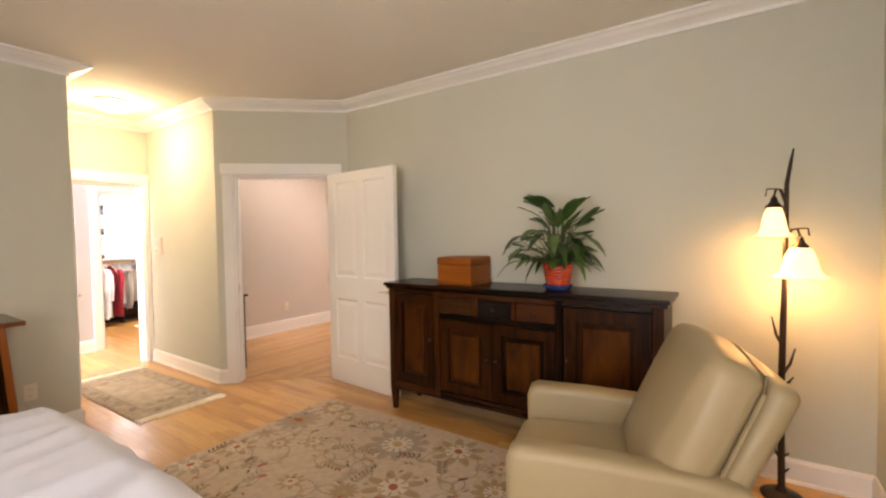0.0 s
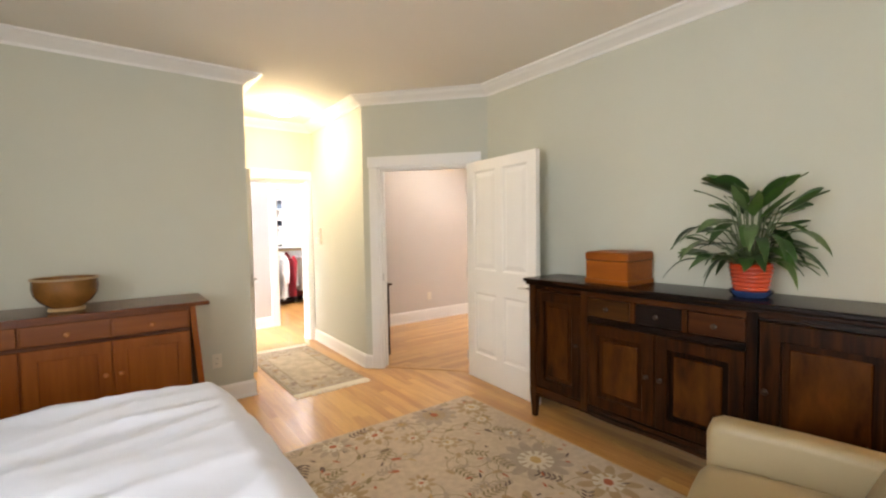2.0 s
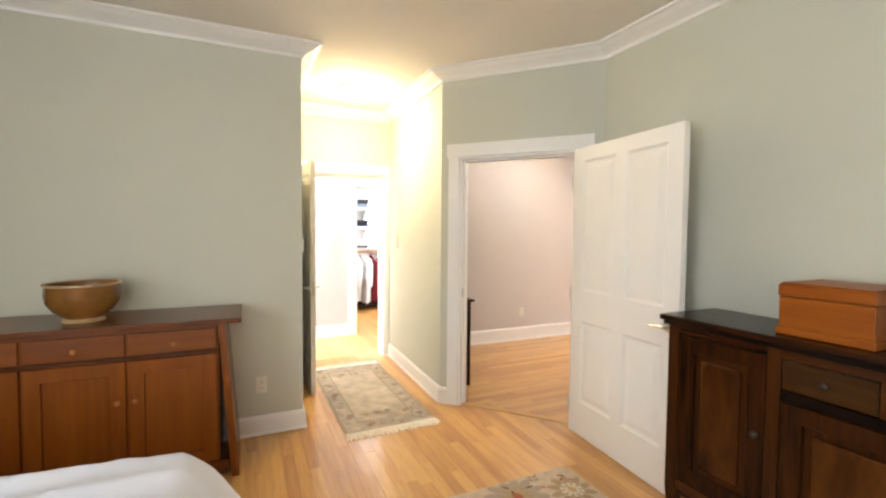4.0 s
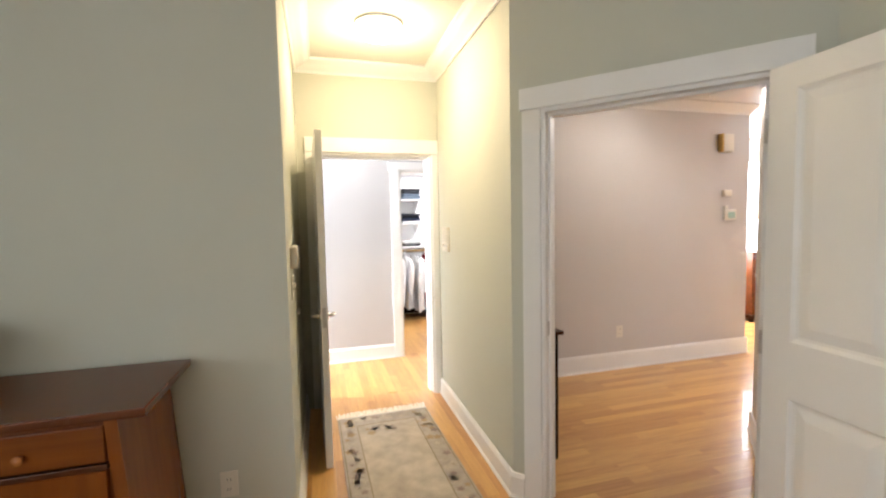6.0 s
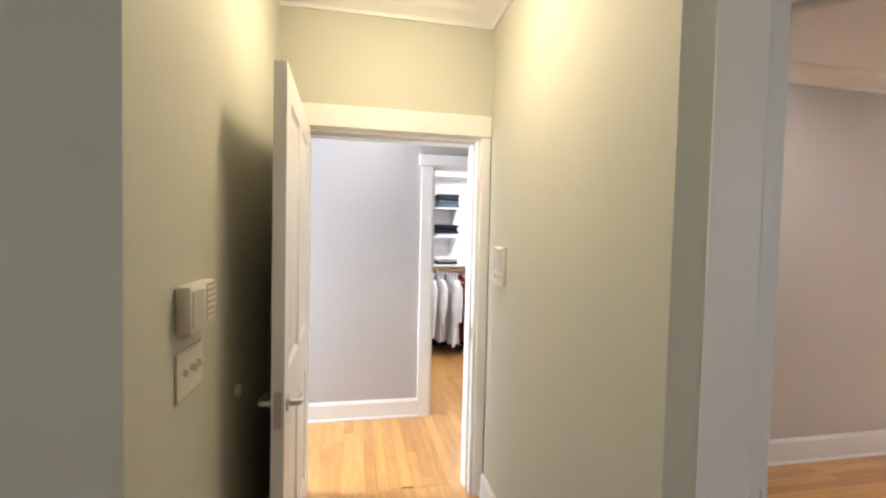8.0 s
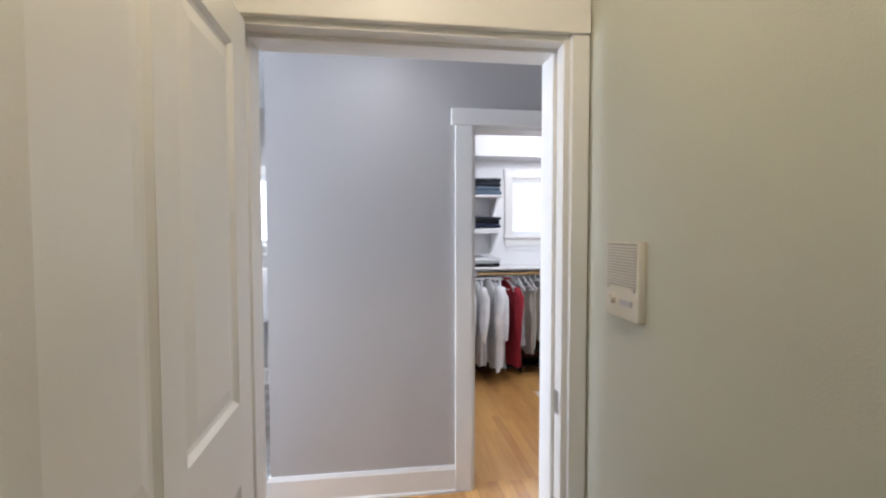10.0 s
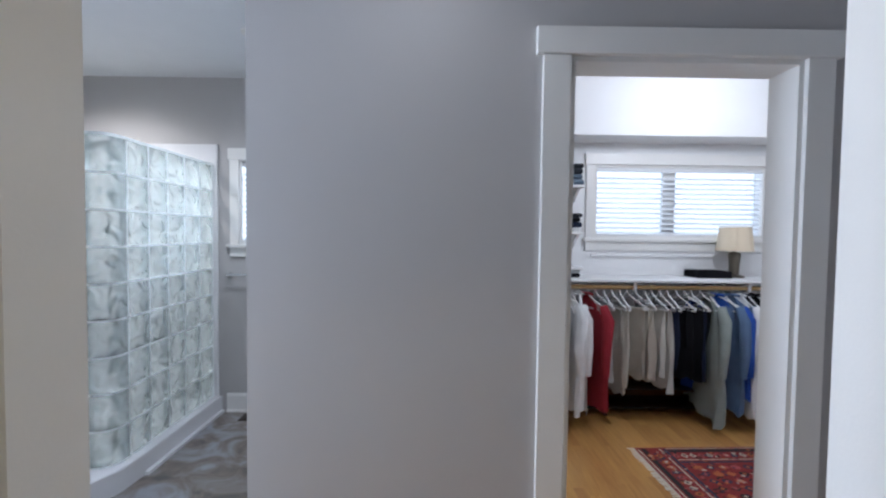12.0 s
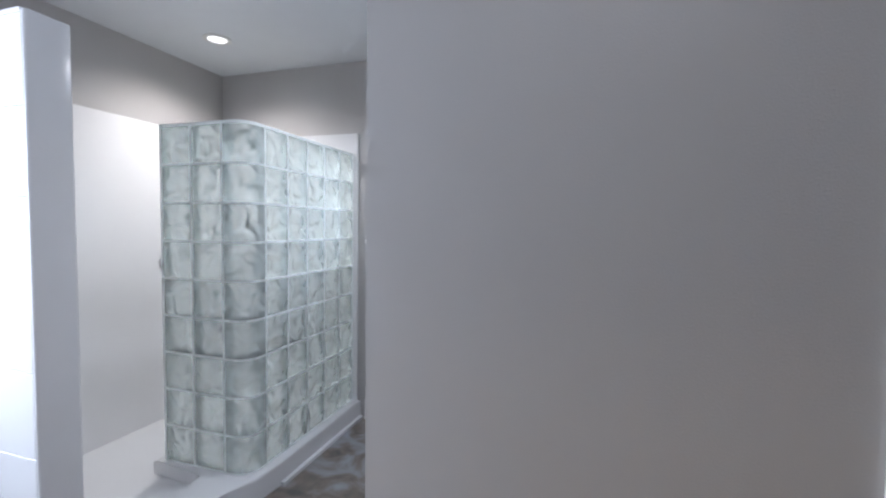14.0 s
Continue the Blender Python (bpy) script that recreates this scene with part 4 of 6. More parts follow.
# runner in the corridor
def runner():
    rn = thing("runner_rug", 2.935, 5.20, 0, 1.0, "faded taupe runner rug with cream fringes", "rug")
    part("rug_body", B(-0.345, 0.345, -0.76, 0.76, 0.001, 0.009, bev=0.003), M_MATB, rn)
    bm = B(-0.21, 0.21, -0.60, 0.60, 0.009, 0.0096)
    part("field", bm, M_MAT, rn)
    bm = bmesh.new()
    for a, b, c, d in ((-0.217, -0.212, -0.61, 0.61), (0.212, 0.217, -0.61, 0.61), (-0.212, 0.212, -0.607, -0.602), (-0.212, 0.212, 0.602, 0.607), (-0.333, -0.328, -0.74, 0.74), (0.328, 0.333, -0.74, 0.74)):
        box(bm, a, b, c, d, 0.009, 0.0098)
    part("border_line", bm, M_RUGS[1], rn)
    rr = random.Random(8)
    bm = bmesh.new()
    for k in range(170):
        if k % 2:
            x, y = rr.choice((-0.275, 0.275)) + rr.uniform(-0.03, 0.03), rr.uniform(-0.7, 0.7)
        else:
            x, y = rr.uniform(-0.3, 0.3), rr.choice((-0.68, 0.68, 0.5, -0.5)) + rr.uniform(-0.04, 0.04)
        a0 = rr.random() * 6
        r = rr.uniform(0.012, 0.03)
        f = bm.faces.new([bm.verts.new((x + r * (1 + 0.35 * math.cos(5 * t)) * math.cos(t + a0), y + r * (1 + 0.35 * math.cos(5 * t)) * math.sin(t + a0), 0.0101)) for t in (2 * math.pi * i / 15 for i in range(15))])
        f.material_index = rr.choice((0, 1, 1, 2))
    tagged(part("motif_weave", bm, [M_MATL, M_MAT, M_RUGS[0]], rn), kind="stuff")
    for s in (-1, 1):
        bm = bmesh.new()
        for k in range(115):
            x = -0.342 + 0.684 * k / 114
            tube([(x, s * 0.755, 0.006), (x + rr.uniform(-0.006, 0.006), s * 0.79, 0.005), (x + rr.uniform(-0.016, 0.016), s * rr.uniform(0.83, 0.868), 0.004)], 0.0042, 4, bm)
        part("fringe", bm, M_FRINGE, rn, "cream knotted fringe")


runner()

# corridor ceiling light
M_DOME = emit("lit_frosted_dome", (1.0, 0.86, 0.58), 22)
cl = thing("ceiling_light", 2.90, 5.46, H, 0, "lit round frosted glass ceiling light", "ceiling light")
part("canopy", lathe([(0.0001, -0.001), (0.148, -0.001), (0.150, -0.014), (0.146, -0.02), (0.0001, -0.02)], 36), M_WHITE, cl, smooth=True)
part("diffuser", lathe([(0.147, -0.021), (0.142, -0.052), (0.11, -0.08), (0.06, -0.095), (0.0001, -0.10)], 36), M_DOME, cl, "glowing frosted glass dome", smooth=True)
part("finial", lathe([(0.0001, -0.10), (0.01, -0.102), (0.012, -0.112), (0.004, -0.122), (0.0001, -0.124)], 12), M_BRASS, cl, smooth=True)


# plates and controls; each looks towards +y in its own frame
def outlet(name, m, label):
    o = new(name)
    o.matrix_basis = m
    tagged(o, label, "outlet", "wall outlets")
    part("plate", B(-0.036, 0.036, 0, 0.005, -0.058, 0.058, bev=0.002), M_PLASTIC, o)
    for z in (-0.022, 0.022):
        part("socket", B(-0.016, 0.016, 0.004, 0.0075, z - 0.015, z + 0.015, bev=0.002), M_PLASTIC, o)
    bm = bmesh.new()
    for z in (-0.022, 0.022):
        for x in (-0.006, 0.006):
            box(bm, x - 0.0012, x + 0.0012, 0.0072, 0.0079, z - 0.005, z + 0.005)
    part("slots", bm, M_BLACK, o)
    return o


outlet("wall_outlet", pose(2.072, YA, 0.35, 0, 0, 180), "ivory outlet on the sage wall beside the cabinet")
outlet("wall_outlet", pose(5.305, 6.247, 0.37, 0, 0, 180), "ivory outlet on the mauve hall wall")


def switch(m, n, label, h=0.058):
    o = new("light_switch")
    o.matrix_basis = m
    tagged(o, label, "switch")
    w = 0.036 + 0.023 * (n - 1)
    part("plate", B(-w, w, 0, 0.006, -h, h, bev=0.002), M_PLASTIC, o)
    for i in range(n):
        x = (i - (n - 1) / 2) * 0.046
        part("toggle", B(x - 0.005, x + 0.005, 0.005, 0.018, -0.004, 0.014, bev=0.002), M_PLASTIC, o)
    return o


switch(pose(XL, 5.00, 1.165, 0, 0, -90), 3, "ivory triple light switch on the corridor wall", 0.055)
hw = Vector((5.33 - 4.37, 4.89 - 3.95)).normalized()
switch(pose(5.33 - hw.x * 0.12, 4.89 - hw.y * 0.12, 1.09, 0, 0, math.degrees(math.atan2(hw.y, hw.x))), 1, "white light switch on the hall wall")

# keypad box on the corridor's wall
kp = new("alarm_keypad")
kp.matrix_basis = pose(XL, 5.005, 1.32, 0, 0, -90)
tagged(kp, "ivory alarm keypad box on the corridor wall", "keypad")
part("case", B(-0.09, 0.09, 0, 0.034, -0.055, 0.055, bev=0.006), M_PLASTIC, kp, smooth=True)
part("screen", B(0.006, 0.078, 0.0335, 0.036, -0.041, 0.041), M_PLASTIC_S, kp, "grey keypad window")
for i in range(6):
    part("louvre", B(-0.078, -0.016, 0.033, 0.037, -0.042 + i * 0.0155, -0.034 + i * 0.0155, bev=0.001), M_PLASTIC, kp)
# flush darker sheet: the shade between the louvres is put into its colour
part("louvre_gap_shade", B(-0.080, -0.014, 0.0335, 0.0345, -0.044, 0.049), M_GAP_SHADE, kp)

# wall bumper behind the door's lever
ds = new("door_bumper")
ds.matrix_basis = pose(XL, 5.43, 0.955, -90, 0, -90)
tagged(ds, "round white rubber door bumper on the corridor wall", "door stop")
part("bumper_cup", lathe([(0.0001, 0.0), (0.024, 0.0), (0.023, 0.010), (0.016, 0.018), (0.010, 0.0185), (0.008, 0.012), (0.0001, 0.011)], 24), M_PLASTIC, ds, smooth=True)

# intercom on the other corridor wall
ic = new("intercom")
ic.matrix_basis = pose(XC - 0.002, 5.997, 1.343, 0, 0, 90) @ Matrix.Diagonal((0.91, 1.0, 0.92, 1.0))
tagged(ic, "ivory wall intercom with a slatted speaker grille", "intercom")
part("case", B(-0.085, 0.085, 0, 0.022, -0.105, 0.105, bev=0.005), M_PLASTIC, ic, smooth=True)
for i in range(14):
    part("grille_slat", B(-0.074, 0.074, 0.0215, 0.0255, -0.012 + i * 0.0078, -0.0078 + i * 0.0078), M_PLASTIC, ic)
# no real depth here; a darker sheet gives the slats' gaps their shade
part("grille_gap_shade", B(-0.076, 0.076, 0.0212, 0.0222, -0.016, 0.100), M_GAP_SHADE, ic)
bm = lathe([(0.0001, 0.02), (0.014, 0.02), (0.013, 0.034), (0.0001, 0.035)], 18)
bmesh.ops.rotate(bm, verts=bm.verts, matrix=Matrix.Rotation(radians(-90), 3, "X"))
bmesh.ops.translate(bm, verts=bm.verts, vec=(0.038, 0, -0.055))
part("volume_dial", bm, M_PLASTIC, ic, smooth=True)
part("slider", B(-0.058, -0.002, 0.021, 0.027, -0.066, -0.052), M_METAL, ic)
for x in (-0.068, 0.068):
    part("screw", B(x - 0.004, x + 0.004, 0.021, 0.0262, -0.026, -0.018), M_METAL, ic)


# strike plates on the two jambs
q = on_diag(D0 + 0.0195, -0.035)
o = setting("strike_plate", B(-0.0015, 0.0015, -0.016, 0.016, -0.035, 0.035), M_METAL, "small metal strike plate on the jamb")
o.matrix_basis = pose(q.x, q.y, 0.93, 0, 0, math.degrees(math.atan2(DD.y, DD.x)))
o = setting("strike_plate_corridor", B(-0.0015, 0.0015, -0.016, 0.016, -0.035, 0.035), M_METAL, "small metal strike plate on the jamb")
o.matrix_basis = pose(OX1 - 0.0195, YE + 0.03, 0.93)

# ---- hall and living room things ----
M_SHADE = mat("cream_linen_shade", (0.72, 0.62, 0.46), 0.8, var=0.04, bump=0.05, fine=300)
M_PEWTER = mat("dark_pewter", (0.16, 0.14, 0.11), 0.4, 0.8, var=0.15)
M_URN = mat("tan_bronze_urn", (0.16, 0.11, 0.07), 0.4, 0.3, var=0.15)
M_SPOT = emit("lit_spot_bulb", (1.0, 0.9, 0.75), 30)
M_LCD = mat("pale_green_display", (0.35, 0.50, 0.42), 0.2, var=0.0, bump=0)

# door chime box with a brass side; it holds no lamp
sc = new("door_chime")
sc.matrix_basis = pose(6.525, 6.247, 2.23, 0, 0, 180)
tagged(sc, "white door chime box with a brass side on the hall wall", "chime")
part("box", B(-0.10, 0.025, 0, 0.07, -0.09, 0.09, bev=0.006), M_PLASTIC, sc, smooth=True)
part("brass_panel", B(0.026, 0.046, 0.004, 0.066, -0.093, 0.093, bev=0.005), M_BRASS, sc, "brass side panel", smooth=True)
sn = new("door_sensor")
sn.matrix_basis = pose(6.595, 6.247, 1.72, 0, 0, 180)
tagged(sn, "small ivory sensor on the hall wall", "sensor")
part("case", B(-0.06, 0.045, 0, 0.035, -0.032, 0.032, bev=0.008), M_PLASTIC, sn, smooth=True)
ts = new("thermostat")
ts.matrix_basis = pose(6.64, 6.247, 1.505, 0, 0, 180)
tagged(ts, "white thermostat with a green display on the hall wall", "thermostat")
bm = B(-0.085, 0.075, 0, 0.03, -0.065, 0.045, bev=0.008)
box(bm, 0.025, 0.072, 0, 0.028, 0.046, 0.085, 0.006)
part("case", bm, M_PLASTIC, ts, smooth=True)
part("display", B(-0.06, 0.03, 0.0295, 0.032, -0.045, 0.02), M_LCD, ts, "pale green display")

# track light: bar with two spot heads
tl = thing("track_light", 5.44, 5.47, HH, 35, "white ceiling track light with lit spot heads", "track light")
part("track", B(-0.35, 0.35, -0.018, 0.018, -0.025, -0.001, bev=0.003), M_WHITE, tl)
for x, rx, ry in ((-0.12, 35, 40), (0.16, -30, -45)):
    hd = part("spot_head", lathe([(0.0001, 0.0), (0.028, 0.0), (0.034, -0.02), (0.036, -0.10), (0.044, -0.13), (0.040, -0.13), (0.033, -0.105), (0.0001, -0.10)], 24), M_WHITE, tl, smooth=True, m=pose(x, 0, -0.05, rx, ry, 0))
    part("lamp_face", lathe([(0.0001, -0.112), (0.036, -0.118), (0.0001, -0.124)], 20), M_SPOT, hd, "lit reflector bulb", smooth=True)
    part("stem", tube([(x, 0, -0.02), (x, 0, -0.06)], 0.008), M_WHITE, tl)


def spot(loc, target, power, color, size):
    d = bpy.data.lights.new("spot_bulb", "SPOT")
    d.energy, d.color, d.spot_size, d.spot_blend, d.shadow_soft_size = power, color, radians(size), 0.8, 0.04
    o = new("spot_bulb", d)
    o.matrix_world = look(loc, target)


spot((5.29, 5.31, HH - 0.19), (4.9, 6.2, 1.2), 40, (1.0, 0.90, 0.78), 155)
spot((5.62, 5.53, HH - 0.19), (5.2, 4.4, 1.0), 70, (1.0, 0.90, 0.78), 130)

# console table with a lamp behind the door jamb
cn = thing("console_table", 3.738, 5.36, 0, 0, "narrow dark console table against the hall wall", "table")
part("tabletop", B(-0.125, 0.165, -0.40, 0.40, 0.785, 0.806, bev=0.004), M_DARKWOOD_H, cn)
for x in (-0.10, 0.12):
    for y in (-0.37, 0.37):
        part("leg", B(x - 0.014, x + 0.014, y - 0.014, y + 0.014, 0, 0.7845, bev=0.003), M_DARKWOOD, cn)
part("apron", B(-0.08, 0.10, -0.376, -0.364, 0.70, 0.7845), M_DARKWOOD, cn)

# chest with a lamp in the living room
ct = thing("chest_of_drawers", 8.62, 7.42, 0, 0, "warm brown wooden chest of drawers with a polished top", "chest")
part("body", B(-0.40, 0.72, -0.20, 0.24, 0.10, 0.96, bev=0.006), M_CHERRY_H, ct)
part("top", B(-0.43, 0.75, -0.23, 0.25, 0.9605, 0.985, bev=0.004), M_CHERRY_H, ct, "dark polished wooden top")
part("base_rail", B(-0.41, 0.73, -0.21, 0.24, 0.05, 0.099, bev=0.006), M_DARKWOOD, ct)
for i in range(3):
    dr = part("drawer", B(-0.37, 0.69, -0.212, -0.2005, 0.13 + i * 0.275, 0.39 + i * 0.275, bev=0.004), M_CHERRY_H, ct)
    part("pull", B(0.11, 0.21, -0.225, -0.212, 0.25 + i * 0.275, 0.265 + i * 0.275, bev=0.003), M_IRON, dr)
for x in (-0.38, 0.70):
    for y in (-0.18, 0.22):
        part("foot", B(x - 0.025, x + 0.025, y - 0.02, y + 0.02, 0, 0.05, bev=0.006), M_DARKWOOD, ct)


def table_lamp(x, y, z, s, label, urn):
    l = thing("table_lamp", x, y, z, 0, label, "lamp")
    if urn:
        part("lamp_base", lathe([(0.0001, 0), (0.11, 0), (0.11, 0.02), (0.07, 0.04), (0.025, 0.07), (0.02, 0.13), (0.05, 0.19), (0.085, 0.29), (0.095, 0.38), (0.085, 0.40), (0.04, 0.42), (0.015, 0.44), (0.012, 0.60), (0.0001, 0.60)], 28), M_URN, l, "tan bronze urn base", smooth=True)
    else:
        part("lamp_base", lathe([(0.0001, 0), (0.075, 0), (0.075, 0.012), (0.036, 0.026), (0.038, 0.09), (0.046, 0.19), (0.04, 0.202), (0.012, 0.208), (0.01, 0.26), (0.0001, 0.26)], 28), M_PEWTER, l, "grey ceramic base", smooth=True)
    z0 = 0.44 if urn else 0.215
    h = 0.25 if urn else 0.20
    part("shade", lathe([(s, z0), (s * 0.84, z0 + h), (s * 0.83, z0 + h), (s * 0.985, z0), (s, z0)], 40), M_SHADE, l, "cream fabric drum shade", smooth=True)
    part("spider", tube([(-s * 0.83, 0, z0 + h - 0.02), (0, 0, z0 + h - 0.02), (s * 0.83, 0, z0 + h - 0.02)], 0.003, 6), M_BRASS, l)
    part("neck", tube([(0, 0, z0 - 0.02), (0, 0, z0 + h - 0.015)], 0.006, 8), M_BRASS, l)


ob = thing("letter_box", 9.22, 7.40, 0.9855, 0, "small orange wooden box on the chest", "box")
part("box_body", B(-0.14, 0.14, -0.09, 0.09, 0, 0.13, bev=0.004), M_BOXWOOD, ob)
part("lid", B(-0.145, 0.145, -0.095, 0.095, 0.1305, 0.155, bev=0.004), M_BOXWOOD, ob)
table_lamp(8.70, 7.36, 0.986, 0.22, "table lamp with a tan urn base on the chest", True)

table_lamp(3.71, 5.50, 0.8065, 0.12, "small table lamp with a cream shade on the console", False)
point("console_bulb", (3.71, 5.50, 1.13), 5, WARM, 0.03)

# living room window glass
M_GLASS = bpy.data.materials.new("clear_window_glass")
M_GLASS.use_nodes = True
g_ = M_GLASS.node_tree.nodes["Principled BSDF"]
g_.inputs["Base Color"].default_value = (1, 1, 1, 1)
g_.inputs["Transmission Weight"].default_value, g_.inputs["Roughness"].default_value, g_.inputs["IOR"].default_value = 1.0, 0.0, 1.01
M_BLIND = mat("white_blind_slat", (0.78, 0.79, 0.80), 0.5, var=0.02, bump=0)


def window(name, x0, x1, y, z0, z1, blinds, mull, label, depth=0.12, cas=0.07, slat=0.042, tilt=28, mw=0.03):
    """A window in a wall whose room face is y and whose body lies towards +y."""
    w = tagged(new(name), label, kind="structure")
    bm = bmesh.new()
    for a, b, c, e in ((x0, x0 + 0.02, z0, z1), (x1 - 0.02, x1, z0, z1), (x0 + 0.02, x1 - 0.02, z0, z0 + 0.02), (x0 + 0.02, x1 - 0.02, z1 - 0.02, z1)):
        box(bm, a - 0.001, b + 0.001, y + 0.002, y + depth, c - 0.001, e + 0.001)
    part("window_frame", bm, M_WHITE, w)
    bm = bmesh.new()
    box(bm, x0 - cas, x0, y - 0.018, y, z0 - 0.0, z1)
    box(bm, x1, x1 + cas, y - 0.018, y, z0 - 0.0, z1)
    box(bm, x0 - cas - 0.012, x1 + cas + 0.012, y - 0.024, y, z1 + 0.0005, z1 + cas + 0.015)
    box(bm, x0 - cas, x1 + cas, y - 0.018, y, z0 - 0.03 - cas, z0 - 0.03)
    part("window_casing", bm, M_WHITE, w)
    part("window_sill", B(x0 - cas - 0.02, x1 + cas + 0.02, y - 0.045, y + 0.02, z0 - 0.029, z0 - 0.0015, bev=0.004), M_WHITE, w)
    xs = [x0 + 0.02] + list(mull) + [x1 - 0.02]
    for m in mull:
        part("mullion", B(m - mw, m + mw, y + 0.07, y + 0.11, z0 + 0.02, z1 - 0.02), M_WHITE, w)
    for a, b in zip(xs, xs[1:]):
        pn = part("pane", B(a + 0.002, b - 0.002, y + 0.088, y + 0.092, z0 + 0.021, z1 - 0.021), M_GLASS, w)
        pn.visible_shadow = False
    if blinds:
        part("headrail", B(x0 + 0.022, x1 - 0.022, y + 0.012, y + 0.055, z1 - 0.055, z1 - 0.0215, bev=0.003), M_BLIND, w)
        n = int((z1 - z0 - 0.10) / slat)
        sl = B(x0 + 0.024, x1 - 0.024, -0.024, 0.024, -0.0013, 0.0013)
        me = mesh("slat", sl, M_BLIND)
        for i in range(n):
            o = new("slat", me)
            o.parent = w
            o.matrix_basis = pose(0, y + 0.036, z0 + 0.045 + i * slat, tilt)
        part("bottom_rail", B(x0 + 0.024, x1 - 0.024, y + 0.018, y + 0.055, z0 + 0.0215, z0 + 0.036), M_BLIND, w)
        for x in (x0 + 0.15, (x0 + x1) / 2 + 0.05, x1 - 0.15):
            part("ladder_cord", tube([(x, y + 0.012, z0 + 0.03), (x, y + 0.012, z1 - 0.05)], 0.0012, 5), M_BLIND, w)
    return w


window("window_closet", 4.22, 5.67, 9.55, 1.42, 2.035, True, [4.885], "white window with open horizontal blinds in the closet", 0.14, 0.075, tilt=30, mw=0.055)
window("window_bath", 1.34, 1.93, YB, 1.34, 2.0, True, [], "small white bathroom window with horizontal blinds", 0.12)
window("window_living", 7.20, 9.40, 7.70, 0.75, 2.3, False, [8.3], "bright living room window", 0.12)
wb_ = window("window_bedroom_west", 0.30, 1.70, 0, 0.8, 2.3, False, [1.0], "unseen white framed bedroom window")
wb_.matrix_basis = pose(XW, 0, 0, 0, 0, 90)
# assumed window, out of view, round the added south lamp
wb_ = window("added_window_south", -2.10, -0.30, 0, 0.8, 2.3, False, [-1.2], "unseen white framed bedroom window")
wb_.matrix_basis = pose(0, YS, 0, 0, 0, 180)
wb_ = window("window_bath_west", 6.58, 7.26, 0, 1.0, 2.1, False, [], "white framed bathroom window")
wb_.matrix_basis = pose(XB, 0, 0, 0, 0, 90)

# ---- bathroom things ----
M_TILE = mat("white_cultured_tile", (0.80, 0.80, 0.81), 0.22, var=0.015, bump=0, coat=0.2)
M_GROUT = mat("white_grout", (0.66, 0.67, 0.68), 0.7, var=0.05)
M_PAN = mat("white_shower_pan", (0.80, 0.81, 0.83), 0.25, var=0.01, bump=0, coat=0.2)
M_SLATE = mat("mottled_slate_floor", (0.24, 0.22, 0.20), 0.35, bump=0.05, fine=40)
ns_ = M_SLATE.node_tree
ts_, sn_, sm_ = ns_.nodes.new("ShaderNodeTexCoord"), ns_.nodes.new("ShaderNodeTexNoise"), ns_.nodes.new("ShaderNodeValToRGB")
sn_.inputs["Scale"].default_value, sn_.inputs["Detail"].default_value, sn_.inputs["Distortion"].default_value = 4.5, 9, 1.6
sm_.color_ramp.elements[0].position, sm_.color_ramp.elements[0].color = 0.30, (0.10, 0.095, 0.09, 1)
# bluish pale stop puts a sky reflection into the stone's mottling
sm_.color_ramp.elements[1].position, sm_.color_ramp.elements[1].color = 0.72, (0.36, 0.38, 0.44, 1)
for p_, c_ in ((0.43, (0.20, 0.17, 0.145, 1)), (0.52, (0.25, 0.235, 0.22, 1)), (0.6, (0.30, 0.30, 0.32, 1))):
    sm_.color_ramp.elements.new(p_).color = c_
ns_.links.new(ts_.outputs["Object"], sn_.inputs["Vector"])
ns_.links.new(sn_.outputs["Fac"], sm_.inputs[0])
ns_.links.new(sm_.outputs[0], ns_.nodes["Principled BSDF"].inputs["Base Color"])
M_TOWEL = mat("white_terry_towel", (0.80, 0.80, 0.80), 0.95, var=0.04, bump=0.2, fine=350)
M_CHROME = mat("chrome", (0.75, 0.75, 0.76), 0.12, 1.0, var=0.0, bump=0)
M_BLOCK = bpy.data.materials.new("wavy_block_glass")
M_BLOCK.use_nodes = True
nt_ = M_BLOCK.node_tree
b_ = nt_.nodes["Principled BSDF"]
b_.inputs["Base Color"].default_value = (0.93, 1.0, 0.985, 1)
b_.inputs["Transmission Weight"].default_value, b_.inputs["Roughness"].default_value, b_.inputs["IOR"].default_value = 0.71, 0.008, 1.27
tc_ = nt_.nodes.new("ShaderNodeTexCoord")
oi_ = nt_.nodes.new("ShaderNodeObjectInfo")
of_ = nt_.nodes.new("ShaderNodeVectorMath")
of_.operation = "MULTIPLY_ADD"
nt_.links.new(oi_.outputs["Random"], of_.inputs[0])
of_.inputs[1].default_value = (9, 7, 5)
nt_.links.new(tc_.outputs["Object"], of_.inputs[2])
nz_ = nt_.nodes.new("ShaderNodeTexNoise")
nz_.inputs["Scale"].default_value, nz_.inputs["Detail"].default_value, nz_.inputs["Distortion"].default_value = 11.0, 0.0, 1.0
nt_.links.new(of_.outputs[0], nz_.inputs["Vector"])
bp_ = nt_.nodes.new("ShaderNodeBump")
bp_.inputs["Strength"].default_value, bp_.inputs["Distance"].default_value = 1.0, 0.028
nt_.links.new(nz_.outputs["Fac"], bp_.inputs["Height"])
nt_.links.new(bp_.outputs[0], b_.inputs["Normal"])
setting("floor_bath", B(XB, 2.26, 6.40, YB, -0.0115, -0.0005), M_SLATE, "dark mottled slate floor in the bathroom")
setting("floor_bath_rear", B(2.26, 3.08, YG + 0.12, YB, -0.0115, -0.0005), M_SLATE, "dark mottled slate floor in the bathroom")

